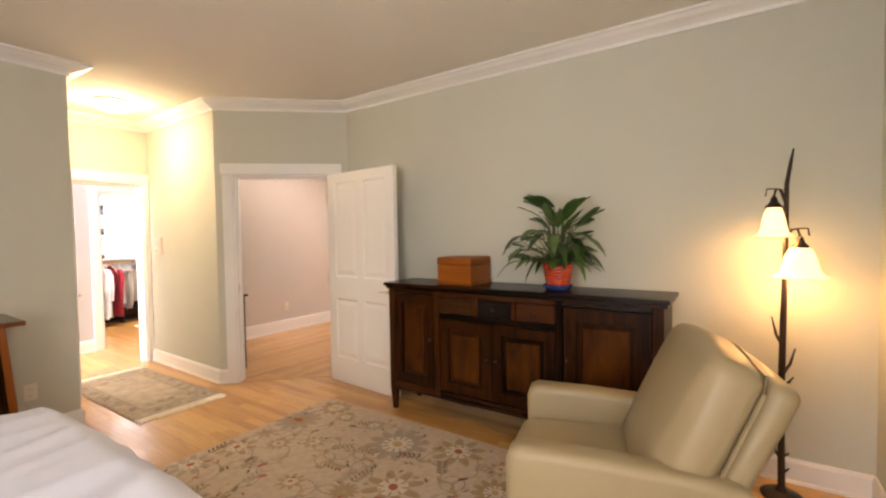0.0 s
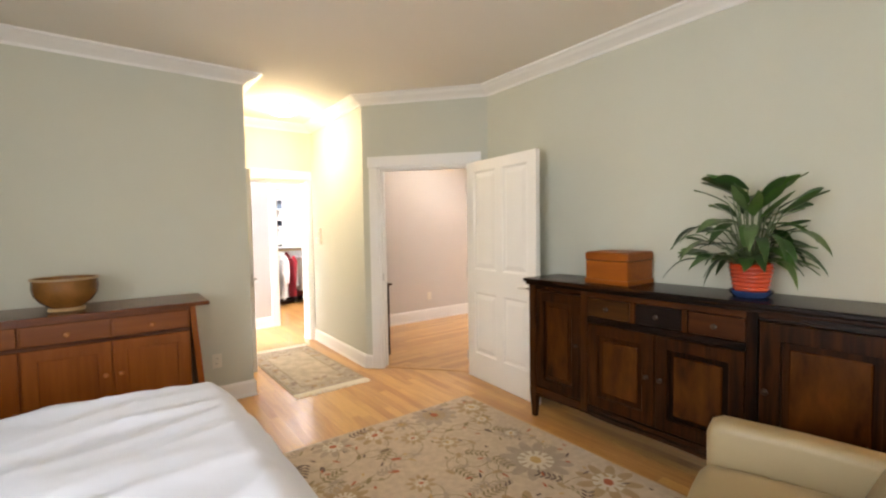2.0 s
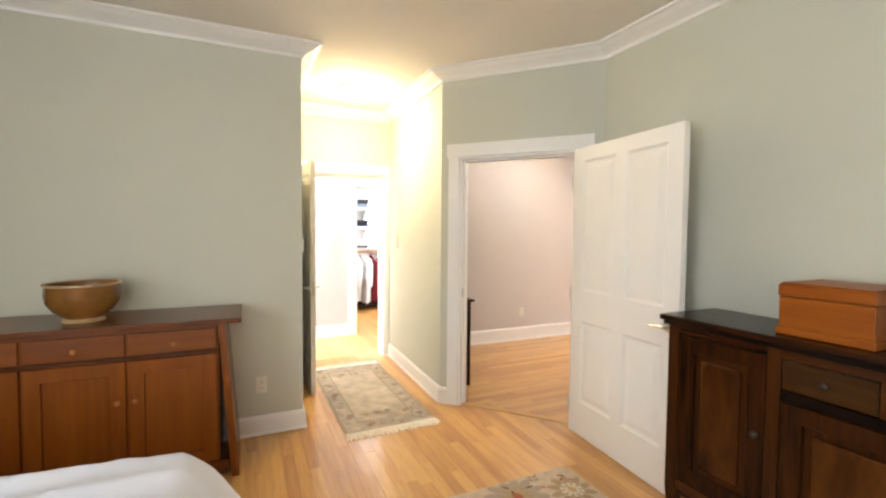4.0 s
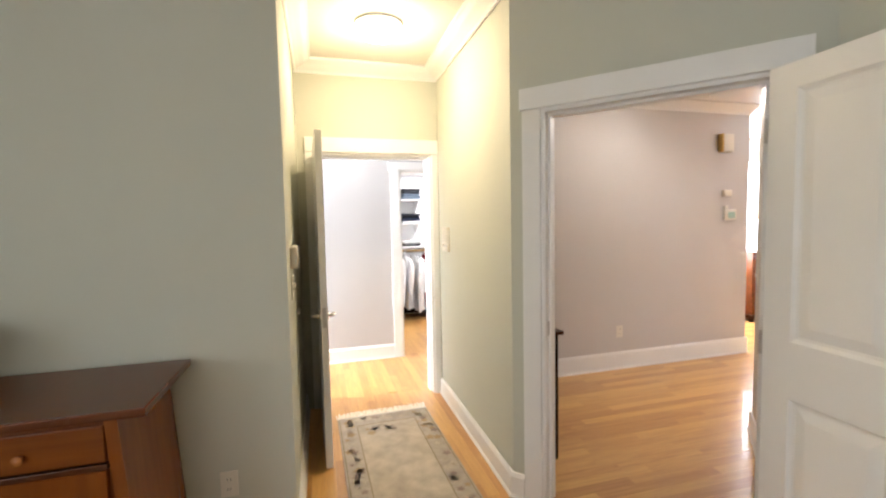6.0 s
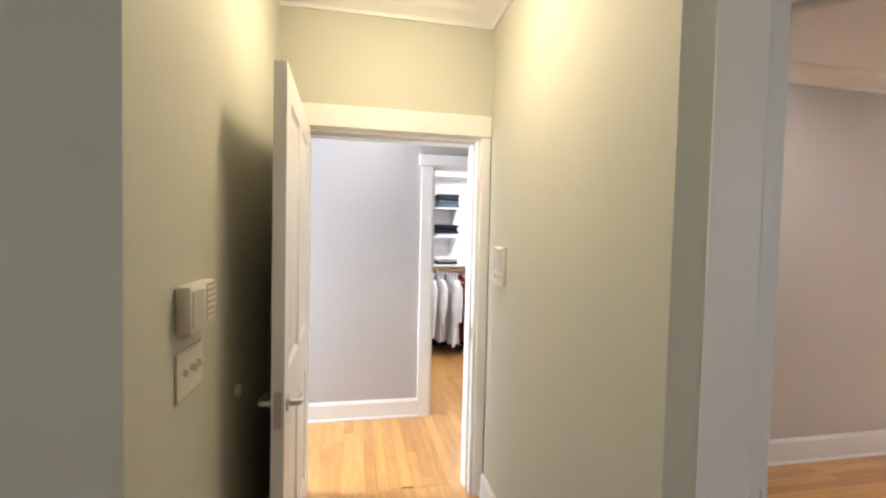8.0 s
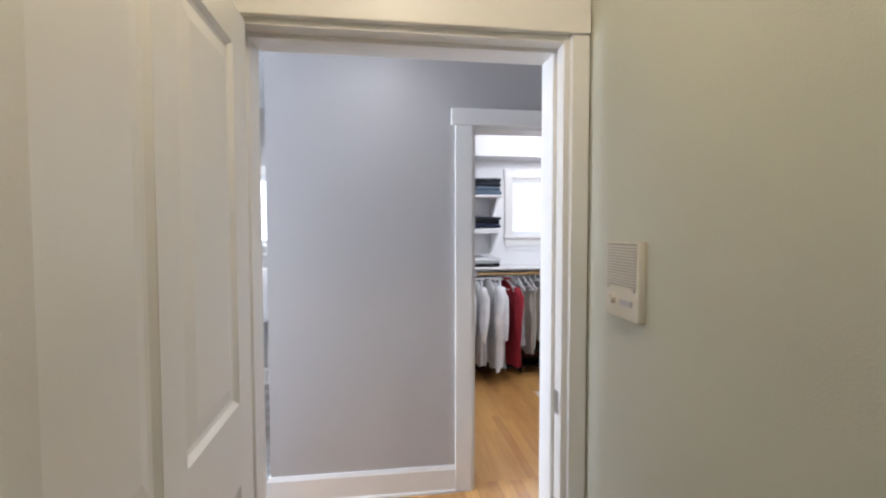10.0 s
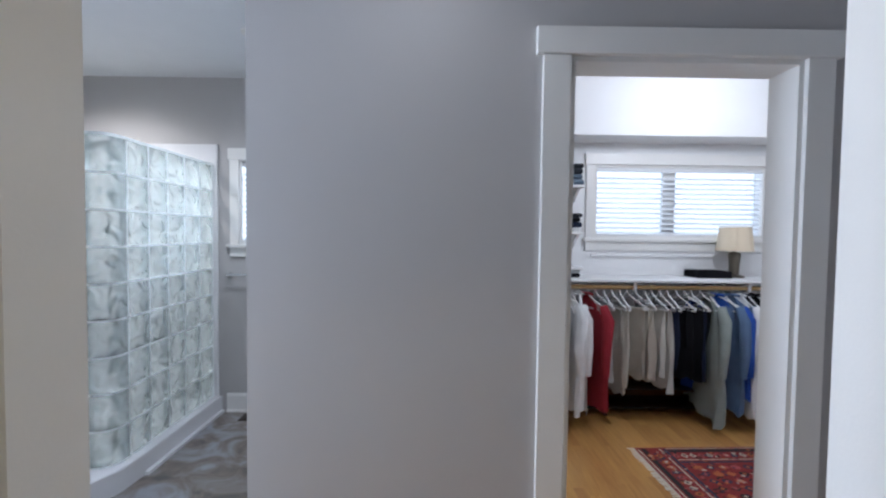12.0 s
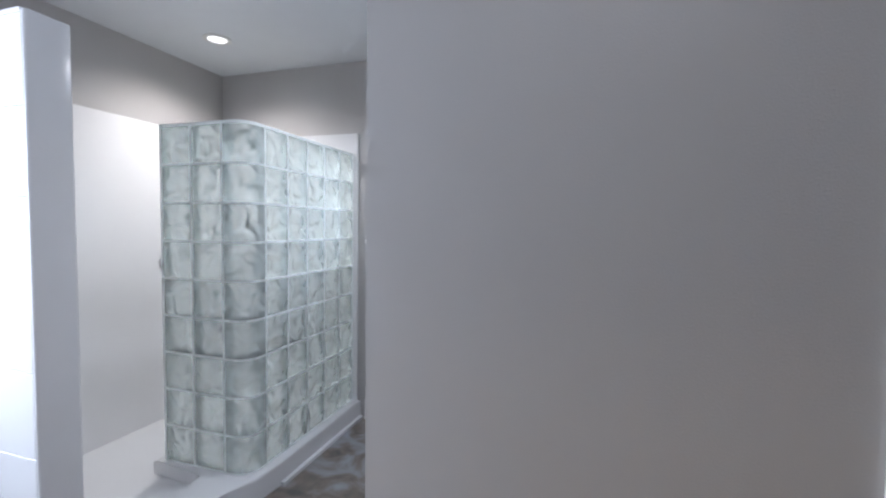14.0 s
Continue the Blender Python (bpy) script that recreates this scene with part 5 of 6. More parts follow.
# shower: tray and kerb
sh = thing("shower_tray", 0, 0, 0, 0, "white shower tray with a raised kerb", "shower tray")
part("tray", prism([(XB, 7.56), (0.90, 7.56), (1.00, 7.9), (1.00, YB), (XB, YB)], 0.0, 0.055), M_PAN, sh)
bm = prism([(0.86, 7.56), (1.02, 7.56), (1.06, 7.90), (1.12, 8.06), (1.185, 8.22), (1.20, 8.40), (1.20, YB - 0.001), (1.055, YB - 0.001), (1.055, 8.40), (1.00, 8.33), (0.55, 8.33), (0.53, 8.19), (0.90, 8.17), (0.93, 8.0), (0.90, 7.9)], 0.0, 0.128)
bmesh.ops.bevel(bm, geom=[e for e in bm.edges if min(v.co.z for v in e.verts) > 0.12], offset=0.012, segments=3, profile=0.5, affect="EDGES")
part("kerb", bm, M_PAN, sh, smooth=True)
part("drip_ledge", prism([(1.201, 8.40), (1.225, 8.40), (1.225, YB - 0.02), (1.201, YB - 0.02)], 0.0, 0.02), M_PAN, sh)

# shower walls of large white panels with fine joints
def tile_wall(name, x0, x1, y0, y1, z0, z1, label):
    return setting(name, B(x0, x1, y0, y1, z0, z1, bev=0.004), M_TILE, label)


tile_wall("tile_wall_north", XB + 0.02, 1.175, YB - 0.02, YB - 0.001, 0.055, 2.113, "white tiled shower wall")
tile_wall("tile_wall_west", XB + 0.001, XB + 0.02, 7.56, YB - 0.021, 0.055, 2.113, "white tiled shower wall")
stub = setting("wall_shower_stub", B(XB, 0.955, 7.425, 7.545, 0, 2.135), M_TILE, "white tiled shower side wall")
for y in (7.4175, 7.5475):
    for i in range(7):
        for j in range(5):
            x0, x1 = 0.955 - (j + 1) * 0.197, 0.955 - j * 0.197
            z0, z1 = 0.0 + i * 0.305, 0.303 + i * 0.305
            o = part("tile", B(x0 + 0.001, x1 - 0.001, y, y + 0.007, z0, min(z1, 2.135), bev=0.002, seg=1), M_TILE, stub)
part("corner_trim", B(0.955, 0.975, 7.415, 7.557, 0.0, 2.145, bev=0.008, seg=3), M_TILE, stub, smooth=True)
part("cap", B(XB, 0.955, 7.415, 7.557, 2.1355, 2.15, bev=0.004), M_TILE, stub)


# glass block screen
def glass_blocks():
    gw = thing("glass_block_wall", 0, 0, 0, 0, "wavy glass block shower screen with a rounded corner", "glass block wall")
    Z0, P, S = 0.130, 0.2025, 0.190
    t = 0.08

    def block(w):
        bm = B(-w / 2, w / 2, -t / 2, t / 2, -S / 2 - 0.0, S / 2, bev=0.006, seg=2)
        return bm

    me = mesh("glass_block", block(0.192), M_BLOCK, True)
    me2 = mesh("glass_block", block(0.176), M_BLOCK, True)
    # rounded corner block
    bm = bmesh.new()
    n = 10
    R = 0.095
    ring_o = [(R * math.sin(a), -0.0 - R * math.cos(a)) for a in (math.pi / 2 * k / n for k in range(n + 1))]
    ring_i = [((R - t) * math.sin(a), -(R - t) * math.cos(a)) for a in (math.pi / 2 * k / n for k in range(n + 1))]
    lead = 0.05
    outer = [(-lead, -R)] + ring_o + [(R, lead)]
    inner = [(-lead, -(R - t))] + ring_i + [((R - t), lead)]
    lo_o, hi_o = [[bm.verts.new((x, y, z)) for x, y in outer] for z in (-S / 2, S / 2)]
    lo_i, hi_i = [[bm.verts.new((x, y, z)) for x, y in inner] for z in (-S / 2, S / 2)]
    for k in range(len(outer) - 1):
        bm.faces.new((lo_o[k], lo_o[k + 1], hi_o[k + 1], hi_o[k]))
        bm.faces.new((lo_i[k], lo_i[k + 1], hi_i[k + 1], hi_i[k]))
        bm.faces.new((lo_o[k], lo_o[k + 1], lo_i[k + 1], lo_i[k]))
        bm.faces.new((hi_o[k], hi_o[k + 1], hi_i[k + 1], hi_i[k]))
    for k in (0, -1):
        bm.faces.new((lo_o[k], hi_o[k], hi_i[k], lo_i[k]))
    mc = mesh("corner_block", bm, M_BLOCK, True)
    cx, cy = 1.045, 8.315
    for r in range(9):
        z = Z0 + P * r + S / 2 + 0.006
        for c in range(2):
            o = new("glass_block", me)
            o.parent = gw
            o.matrix_basis = pose(cx - 0.05 - 0.101 - c * 0.203, cy - 0.055, z)
        o = new("corner_block", mc)
        o.parent = gw
        o.matrix_basis = pose(cx, cy, z)
        for c in range(5):
            o = new("glass_block", me2)
            o.parent = gw
            o.matrix_basis = pose(cx + 0.055, cy + 0.05 + 0.0935 + c * 0.1865, z, 0, 0, 90)
    # mortar joints
    M_J = mat("pale_mortar", (0.92, 0.97, 0.965), 0.6, var=0.05)
    bm = bmesh.new()
    for r in range(10):
        z = Z0 + P * r - 0.002 if r else Z0 - 0.001
        a, b = (z - 0.004, z + 0.008)
        box(bm, cx - 0.462, cx - 0.05, cy - 0.0965, cy - 0.0135, a, b)
        box(bm, cx + 0.0135, cx + 0.0965, cy + 0.05, YB - 0.021, a, b)
        for q in range(6):
            a0_, a1_ = math.pi / 2 * q / 6, math.pi / 2 * (q + 1) / 6
            ring = [(cx + rr_ * math.sin(t_), cy - rr_ * math.cos(t_)) for rr_, t_ in ((0.0965, a0_), (0.0965, a1_), (0.0135, a1_), (0.0135, a0_))]
            lo_, hi_ = [[bm.verts.new((px, py, zz)) for px, py in ring] for zz in (a, b)]
            for e_k in range(4):
                bm.faces.new((lo_[e_k], lo_[(e_k + 1) % 4], hi_[(e_k + 1) % 4], hi_[e_k]))
            bm.faces.new(lo_), bm.faces.new(hi_)
        box(bm, cx - 0.05, cx, cy - 0.0965, cy - 0.0135, a, b)
        box(bm, cx + 0.0135, cx + 0.0965, cy, cy + 0.05, a, b)
    for r in range(9):
        z = Z0 + P * r
        for x in (cx - 0.051, cx - 0.254, cx - 0.457):
            box(bm, x - 0.006, x + 0.006, cy - 0.0965, cy - 0.0135, z + 0.006, z + 0.2)
        for c in range(6):
            y = cy + 0.05 + c * 0.1865
            box(bm, cx + 0.0135, cx + 0.0965, y - 0.006, min(y + 0.006, YB - 0.021), z + 0.006, z + 0.2)
    for o in gw.children:
        if "block" in o.name:
            o.visible_shadow = False
    tagged(part("mortar", bm, M_J, gw, "pale mortar joints"), kind="stuff")
    bm = prism([(cx - 0.462, cy - 0.092), (cx - 0.05, cy - 0.092)] + [(cx + 0.092 * math.sin(a), cy - 0.092 * math.cos(a)) for a in (0.2, 0.5, 0.8, 1.1, 1.4)] + [(cx + 0.092, cy + 0.05), (cx + 0.092, YB - 0.021), (cx + 0.018, YB - 0.021), (cx + 0.018, cy + 0.02), (cx - 0.02, cy - 0.018), (cx - 0.462, cy - 0.018)], Z0 + 9 * P + 0.001, Z0 + 9 * P + 0.012)
    part("cap", bm, M_J, gw)
    return gw


glass_blocks()

# recessed light, valve, shower arm, towel, vent
M_CAN = emit("lit_recessed_bulb", (1.0, 0.93, 0.82), 14)


def downlight(x, y, label, power, color):
    dl = thing("recessed_light", x, y, HB, 0, label, "recessed light", "recessed ceiling lights")
    part("trim_ring", lathe([(0.055, -0.001), (0.085, -0.001), (0.085, -0.006), (0.06, -0.009), (0.055, -0.004), (0.055, -0.001)], 36), M_WHITE, dl, smooth=True)
    part("lamp_face", lathe([(0.0001, -0.0035), (0.055, -0.0035), (0.055, -0.001), (0.0001, -0.001)], 30), M_CAN, dl, "glowing bulb face")
    d = bpy.data.lights.new("downlight_bulb", "SPOT")
    d.energy, d.color, d.spot_size, d.spot_blend, d.shadow_soft_size = power, color, radians(150), 1.0, 0.06
    o = new("downlight_bulb", d)
    o.location = (x, y, HB - 0.03)
    return dl


downlight(0.47, 8.735, "lit recessed light in the white bathroom ceiling", 430, (1.0, 0.89, 0.76))
downlight(2.85, 6.98, "lit recessed light in the lobby ceiling", 40, (1.0, 0.95, 0.89))
# assumed lamp at a bright ceiling spot, added to light the bathroom
downlight(1.80, 8.54, "lit recessed light in the white bathroom ceiling", 300, (1.0, 0.97, 0.93))

vl = thing("shower_valve", XB + 0.021, 8.77, 1.16, 0, "chrome shower valve with a lever on the tiled wall", "shower valve")
bm = lathe([(0.0001, 0), (0.06, 0), (0.058, 0.008), (0.03, 0.012), (0.024, 0.045), (0.0001, 0.046)], 26)
bmesh.ops.rotate(bm, verts=bm.verts, matrix=Matrix.Rotation(radians(90), 3, "Y"))
part("escutcheon", bm, M_CHROME, vl, smooth=True)
part("lever", tube([(0.04, 0, 0), (0.06, 0.01, -0.03), (0.065, 0.02, -0.07)], 0.008), M_CHROME, vl, smooth=True)
hs = thing("shower_hook", XB + 0.021, 8.80, 1.88, 0, "small dark robe hook on the tiled wall", "hook")
part("hook_body", tube([(0, 0, 0), (0.035, 0, 0), (0.045, 0, -0.02), (0.04, 0, -0.045)], 0.009), M_IRON, hs, smooth=True)

tb = thing("towel_bar", 1.65, YB, 1.10, 0, "chrome towel bar on the grey wall", "towel bar")
part("bar", tube([(-0.38, -0.06, 0), (0.38, -0.06, 0)], 0.008, 10), M_CHROME, tb, smooth=True)
for x in (-0.38, 0.38):
    part("bracket", tube([(x, 0, 0), (x, -0.06, 0)], [0.018, 0.01], 12), M_CHROME, tb, smooth=True)
tw = thing("towel", 1.66, YB - 0.06, 1.11, 0, "folded white towel hanging over the bar", "towel")
for y, drop, nm in ((-0.016, 0.50, "front_layer"), (0.012, 0.42, "rear_layer")):
    bm = B(-0.225, 0.225, y - 0.009, y + 0.009, -drop, 0.012, bev=0.006)
    bmesh.ops.subdivide_edges(bm, edges=[e for e in bm.edges if e.calc_length() > 0.2], cuts=10, use_grid_fill=True)
    for v in bm.verts:
        v.co.y += 0.006 * noise.noise(Vector((v.co.x * 14, v.co.z * 3, y)))
    part(nm, bm, M_TOWEL, tw, smooth=True)
part("hem_band", B(-0.228, 0.228, -0.029, -0.024, -0.20, -0.185), M_TOWEL, tw)
fv = thing("floor_vent", 1.55, YB - 0.12, 0.0, 0, "dark metal floor vent by the baseboard", "vent")
part("vent_frame", B(-0.15, 0.15, -0.06, 0.06, 0, 0.004), M_IRON, fv)
for i in range(9):
    part("slat", B(-0.135 + i * 0.03, -0.12 + i * 0.03, -0.05, 0.05, 0.004, 0.007), M_IRON, fv)

# ---- closet things ----
M_ROD = wood("pale_wood_rod", (0.50, 0.33, 0.12), (0.66, 0.46, 0.20), 0.4, 0)
setting("closet_soffit", B(3.20, 6.10, 9.25, 9.55, 2.216, H), M_CLOSET, "white boxed soffit above the closet window")
cs = thing("closet_shelf", 0, 0, 0, 0, "long white closet shelf with a wooden rod", "shelf")
part("shelf_board", B(3.20, 6.10, 9.13, 9.549, 1.09, 1.11, bev=0.003), M_CLOSET, cs)
part("cleat", B(3.20, 6.10, 9.53, 9.549, 0.99, 1.0895), M_CLOSET, cs)
part("rod", tube([(3.2, 9.20, 1.045), (6.1, 9.20, 1.045)], 0.016, 12), M_ROD, cs, "pale wooden hanging rod", smooth=True)
for x in (3.75, 4.42, 5.30):
    part("rod_bracket", B(x - 0.012, x + 0.012, 9.175, 9.225, 1.022, 1.09, bev=0.003), M_CLOSET, cs)
part("wall_rail", B(4.2, 5.8, 9.532, 9.549, 1.265, 1.285), M_CLOSET, cs)


def short_shelf(x0, x1, z, end, group):
    s = thing("wall_shelf", 0, 0, 0, 0, "white wall shelf on a triangular bracket in the closet", "shelf", group)
    part("shelf_board", B(x0, x1, 9.20, 9.549, z - 0.02, z, bev=0.003), M_CLOSET, s)
    bm = bmesh.new()
    a = [bm.verts.new(p) for p in ((end - 0.01, 9.24, z - 0.021), (end - 0.01, 9.549, z - 0.021), (end - 0.01, 9.549, z - 0.23))]
    b = [bm.verts.new(p) for p in ((end + 0.01, 9.24, z - 0.021), (end + 0.01, 9.549, z - 0.021), (end + 0.01, 9.549, z - 0.23))]
    for k in range(3):
        bm.faces.new((a[k], a[(k + 1) % 3], b[(k + 1) % 3], b[k]))
    bm.faces.new(a), bm.faces.new(b)
    part("bracket", bm, M_CLOSET, s)


for z in (1.825, 1.467):
    short_shelf(3.20, 4.03, z, 3.99, "closet wall shelves")
    short_shelf(5.68, 6.10, z, 5.86, "closet wall shelves")

CLOTH = {}


def cloth(c):
    if c not in CLOTH:
        CLOTH[c] = mat("woven_cloth", c, 0.9, var=0.12, scale=12, bump=0.05, fine=350, spec=0.12)
    return CLOTH[c]


def folded_stack(x, y, z, items, label):
    s = thing("folded_stack", x, y, z, 0, label, "clothes", "folded clothes on the closet shelves")
    rr = random.Random(int(z * 100) + int(x * 10))
    h = 0.001
    for c, t in items:
        w, d = 0.14 + rr.uniform(-0.015, 0.01), 0.13 + rr.uniform(-0.015, 0.01)
        bm = B(-w, w, -d, d, h, h + t, bev=min(0.02, t * 0.45), seg=3)
        bmesh.ops.subdivide_edges(bm, edges=[e for e in bm.edges if e.calc_length() > 0.12], cuts=5, use_grid_fill=True)
        for v in bm.verts:
            v.co += 0.008 * noise.noise_vector(Vector((v.co.x * 9 + x, v.co.y * 9, v.co.z * 9 + z)))
        part("folded_garment", bm, cloth(c), s, smooth=True)
        h += t
    return s


NAVY, CHAR, GREYB, BLK, WHT, LGR, RED_, BEI = (0.015, 0.02, 0.04), (0.03, 0.033, 0.04), (0.10, 0.13, 0.17), (0.008, 0.008, 0.01), (0.72, 0.72, 0.72), (0.42, 0.43, 0.42), (0.26, 0.025, 0.035), (0.50, 0.45, 0.36)
folded_stack(3.885, 9.36, 1.826, [(GREYB, 0.05), (GREYB, 0.04), (CHAR, 0.045), (CHAR, 0.035)], "folded dark blue grey trousers on a white shelf")
folded_stack(3.87, 9.36, 1.468, [(WHT, 0.03), (NAVY, 0.045), (BLK, 0.04), (CHAR, 0.03)], "folded navy and black clothes on a white shelf")
folded_stack(3.88, 9.34, 1.111, [(BLK, 0.03), (LGR, 0.03), (WHT, 0.02)], "folded grey and black clothes on the long shelf")
folded_stack(3.54, 9.36, 1.826, [(CHAR, 0.05), (GREYB, 0.05)], "folded dark trousers on a white shelf")
folded_stack(3.52, 9.36, 1.468, [(BLK, 0.05), (BEI, 0.04)], "folded black and beige clothes on a white shelf")

table_lamp(5.335, 9.42, 1.111, 0.135, "small table lamp with a cream shade on the closet shelf", False)
ty = thing("valet_tray", 5.11, 9.40, 1.111, 0, "black leather tray on the closet shelf", "tray")
bm = bmesh.new()
box(bm, -0.14, 0.13, -0.10, 0.10, 0, 0.008)
for a in ((-0.14, -0.132, -0.1, 0.1), (0.122, 0.13, -0.1, 0.1), (-0.132, 0.122, -0.1, -0.092), (-0.132, 0.122, 0.092, 0.1)):
    box(bm, a[0], a[1], a[2], a[3], 0.008, 0.055)
part("tray_body", bm, cloth(BLK), ty)


# hanging clothes
def garment(x, width, drop, color, seed, kind, lean=0.0):
    """A garment on a white hanger; its shoulders run along y, towards the room."""
    label, cat = kind
    gm = thing("hanging_garment", x, 9.20, 1.045, lean, label, cat, "clothes on the closet rod")
    rr = random.Random(seed)
    hg = part("hanger", tube([(0, 0.0, 0.021), (0, 0.012, 0.028), (0, 0.02, 0.018), (0, 0.016, -0.005), (0, 0.0, -0.03), (0, -0.02, -0.06), (0, -width * 0.96, -0.145), (0, -width * 0.93, -0.155), (0, width * 0.93, -0.155), (0, width * 0.96, -0.145), (0, 0.02, -0.06), (0, 0, -0.03)], 0.0058, 6), M_CLOSET, gm, "white plastic hanger", smooth=True)
    bm = bmesh.new()
    nu, nv = 18, 14
    rows = []
    thick = rr.uniform(0.016, 0.026)
    ph = rr.random() * 6
    hem = rr.uniform(-0.045, 0.045)
    sway = rr.uniform(-1, 1)
    for i in range(nv + 1):
        v = i / nv
        row = []
        shirt = cat == "shirt"
        half = width * (0.25 + 0.75 * min(1, v * 5) ** 0.7) * (1 + 0.12 * v) if shirt else width * (0.78 + 0.10 * v)
        th = thick * (0.3 + 1.1 * min(1, v * 3))
        for k in range(nu):
            a = 2 * math.pi * k / nu
            y = half * math.copysign(abs(math.cos(a)) ** 0.8, math.cos(a))
            q = Vector((3.2 * math.cos(a) + 5.0 * ph, 1.5 * math.sin(a), 1.1 * v + ph))
            fold = 0.045 * (0.25 + 0.75 * v) * noise.noise(q) + 0.02 * noise.noise(q * 2.7) + 0.02 * sway * v * v
            xx = th * math.copysign(abs(math.sin(a)) ** 0.9, math.sin(a)) + fold
            z = -0.055 - 0.10 * (abs(y) / width) ** 1.2 * (1 - v) - (drop - 0.05) * v + (hem * math.cos(a) + 0.05 * noise.noise(Vector((2.5 * a, ph, 0)))) * v if shirt else -0.150 - (drop - 0.15) * v + (hem * math.cos(a) + 0.05 * noise.noise(Vector((2.5 * a, ph, 0)))) * v
            row.append(bm.verts.new((xx, y, z)))
        rows.append(row)
    for a, b in zip(rows, rows[1:]):
        for k in range(nu):
            bm.faces.new((a[k], a[(k + 1) % nu], b[(k + 1) % nu], b[k]))
    part("cloth_body", bm, cloth(color), gm, smooth=True)
    if cat == "shirt":
        for s in (-1, 1):
            L = min(0.5, drop * 0.7)
            sl = tube([(0.004, s * width * 0.80, -0.12), (0.012, s * width * 1.02, -0.22), (0.02 * rr.uniform(-1, 1), s * width * 1.10, -0.12 - L * 0.6), (0.02 * rr.uniform(-1, 1), s * width * 1.06, -0.12 - L)], [0.030, 0.042, 0.036, 0.026], 10)
            part("sleeve", sl, cloth(color), gm, smooth=True)
        part("collar", tube([(0.012, -0.05, -0.052), (0.026, 0, -0.05), (0.012, 0.05, -0.052), (-0.012, 0.05, -0.048), (-0.026, 0, -0.044), (-0.012, -0.05, -0.048)], 0.010, 6), cloth(color), gm, smooth=True)


SH = lambda w: (w + " shirt hanging from the closet rod", "shirt")
TR = lambda w: (w + " trousers hanging from the closet rod", "trousers")
DENIM, BLUE_, PLAID, SAGE_ = (0.10, 0.15, 0.25), (0.03, 0.08, 0.35), (0.26, 0.29, 0.27), (0.33, 0.35, 0.32)
plan_ = [((0.40, 0.48, 0.60), 0.80, SH("pale blue")), ((0.55, 0.60, 0.68), 0.82, SH("light blue")), (WHT, 0.86, SH("white")), (WHT, 0.88, SH("white")), ((0.66, 0.66, 0.68), 0.86, SH("white cotton")), (WHT, 0.83, SH("white")), (WHT, 0.90, SH("white")), (WHT, 0.85, SH("white")), (RED_, 0.92, SH("dark red")), ((0.40, 0.42, 0.45), 0.64, TR("light grey")), ((0.45, 0.45, 0.43), 0.66, TR("pale grey")), ((0.40, 0.38, 0.33), 0.72, TR("taupe")), ((0.46, 0.44, 0.38), 0.70, TR("stone coloured")), ((0.36, 0.33, 0.28), 0.64, TR("khaki")), ((0.42, 0.39, 0.33), 0.66, TR("khaki")), ((0.38, 0.35, 0.30), 0.62, TR("khaki")), ((0.47, 0.45, 0.40), 0.66, TR("cream")), ((0.44, 0.42, 0.38), 0.68, TR("cream")), (NAVY, 0.62, TR("navy")), (BLK, 0.66, TR("black")), (BLK, 0.64, TR("black")), (NAVY, 0.66, TR("dark navy")), (BLK, 0.62, TR("black")), (PLAID, 0.90, SH("grey checked")), (BLUE_, 0.84, SH("bright blue")), (DENIM, 0.82, SH("denim blue")), (DENIM, 0.80, SH("faded denim")), (WHT, 0.84, SH("white")), (CHAR, 0.80, SH("charcoal")), (BLK, 0.80, SH("black")), (SAGE_, 0.84, SH("sage green")), (LGR, 0.82, SH("light grey")), ((0.5, 0.48, 0.46), 0.84, SH("beige")), (DENIM, 0.8, SH("blue"))]
for k, (c, drop, kind) in enumerate(plan_):
    rr = random.Random(k)
    width = 0.225 if kind[1] == "shirt" else 0.18
    garment(3.565 + k * 0.062 + rr.uniform(-0.008, 0.008), width * rr.uniform(0.88, 1.08), drop + rr.uniform(-0.04, 0.05), c, k, kind, rr.uniform(-20, 20) + (18 if kind[1] == "trousers" else 8))

# added dark boards, standing in for the dark band under the clothes
sr = thing("dark_filler", 4.65, 9.42, 0, 0, "low dark filler boards under the hanging clothes", "shoe rack")
for z_ in (0.06, 0.20):
    part("shelf", B(-1.2, 1.2, -0.14, 0.12, z_, z_ + 0.018, bev=0.003), M_DARKWOOD_H, sr)
for x_ in (-1.2, -0.4, 0.4, 1.18):
    part("upright", B(x_, x_ + 0.02, -0.14, 0.12, 0, 0.30), M_DARKWOOD, sr)
part("back_panel", B(-1.2, 1.2, 0.1205, 0.128, 0, 0.32), M_DARKWOOD_H, sr)

# closet ceiling light, unseen: assumed from the brightly lit soffit
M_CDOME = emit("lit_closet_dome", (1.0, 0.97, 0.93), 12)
cc = thing("ceiling_light", 4.75, 8.35, H, 0, "lit flush white closet ceiling light, out of view", "ceiling light")
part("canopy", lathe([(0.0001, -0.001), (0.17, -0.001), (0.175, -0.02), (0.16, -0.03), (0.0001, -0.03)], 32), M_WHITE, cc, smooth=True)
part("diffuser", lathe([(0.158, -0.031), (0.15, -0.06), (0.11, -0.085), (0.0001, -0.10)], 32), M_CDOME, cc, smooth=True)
point("unseen_closet_bulb", (4.75, 8.35, H - 0.33), 155, (1.0, 0.97, 0.93), 0.12)

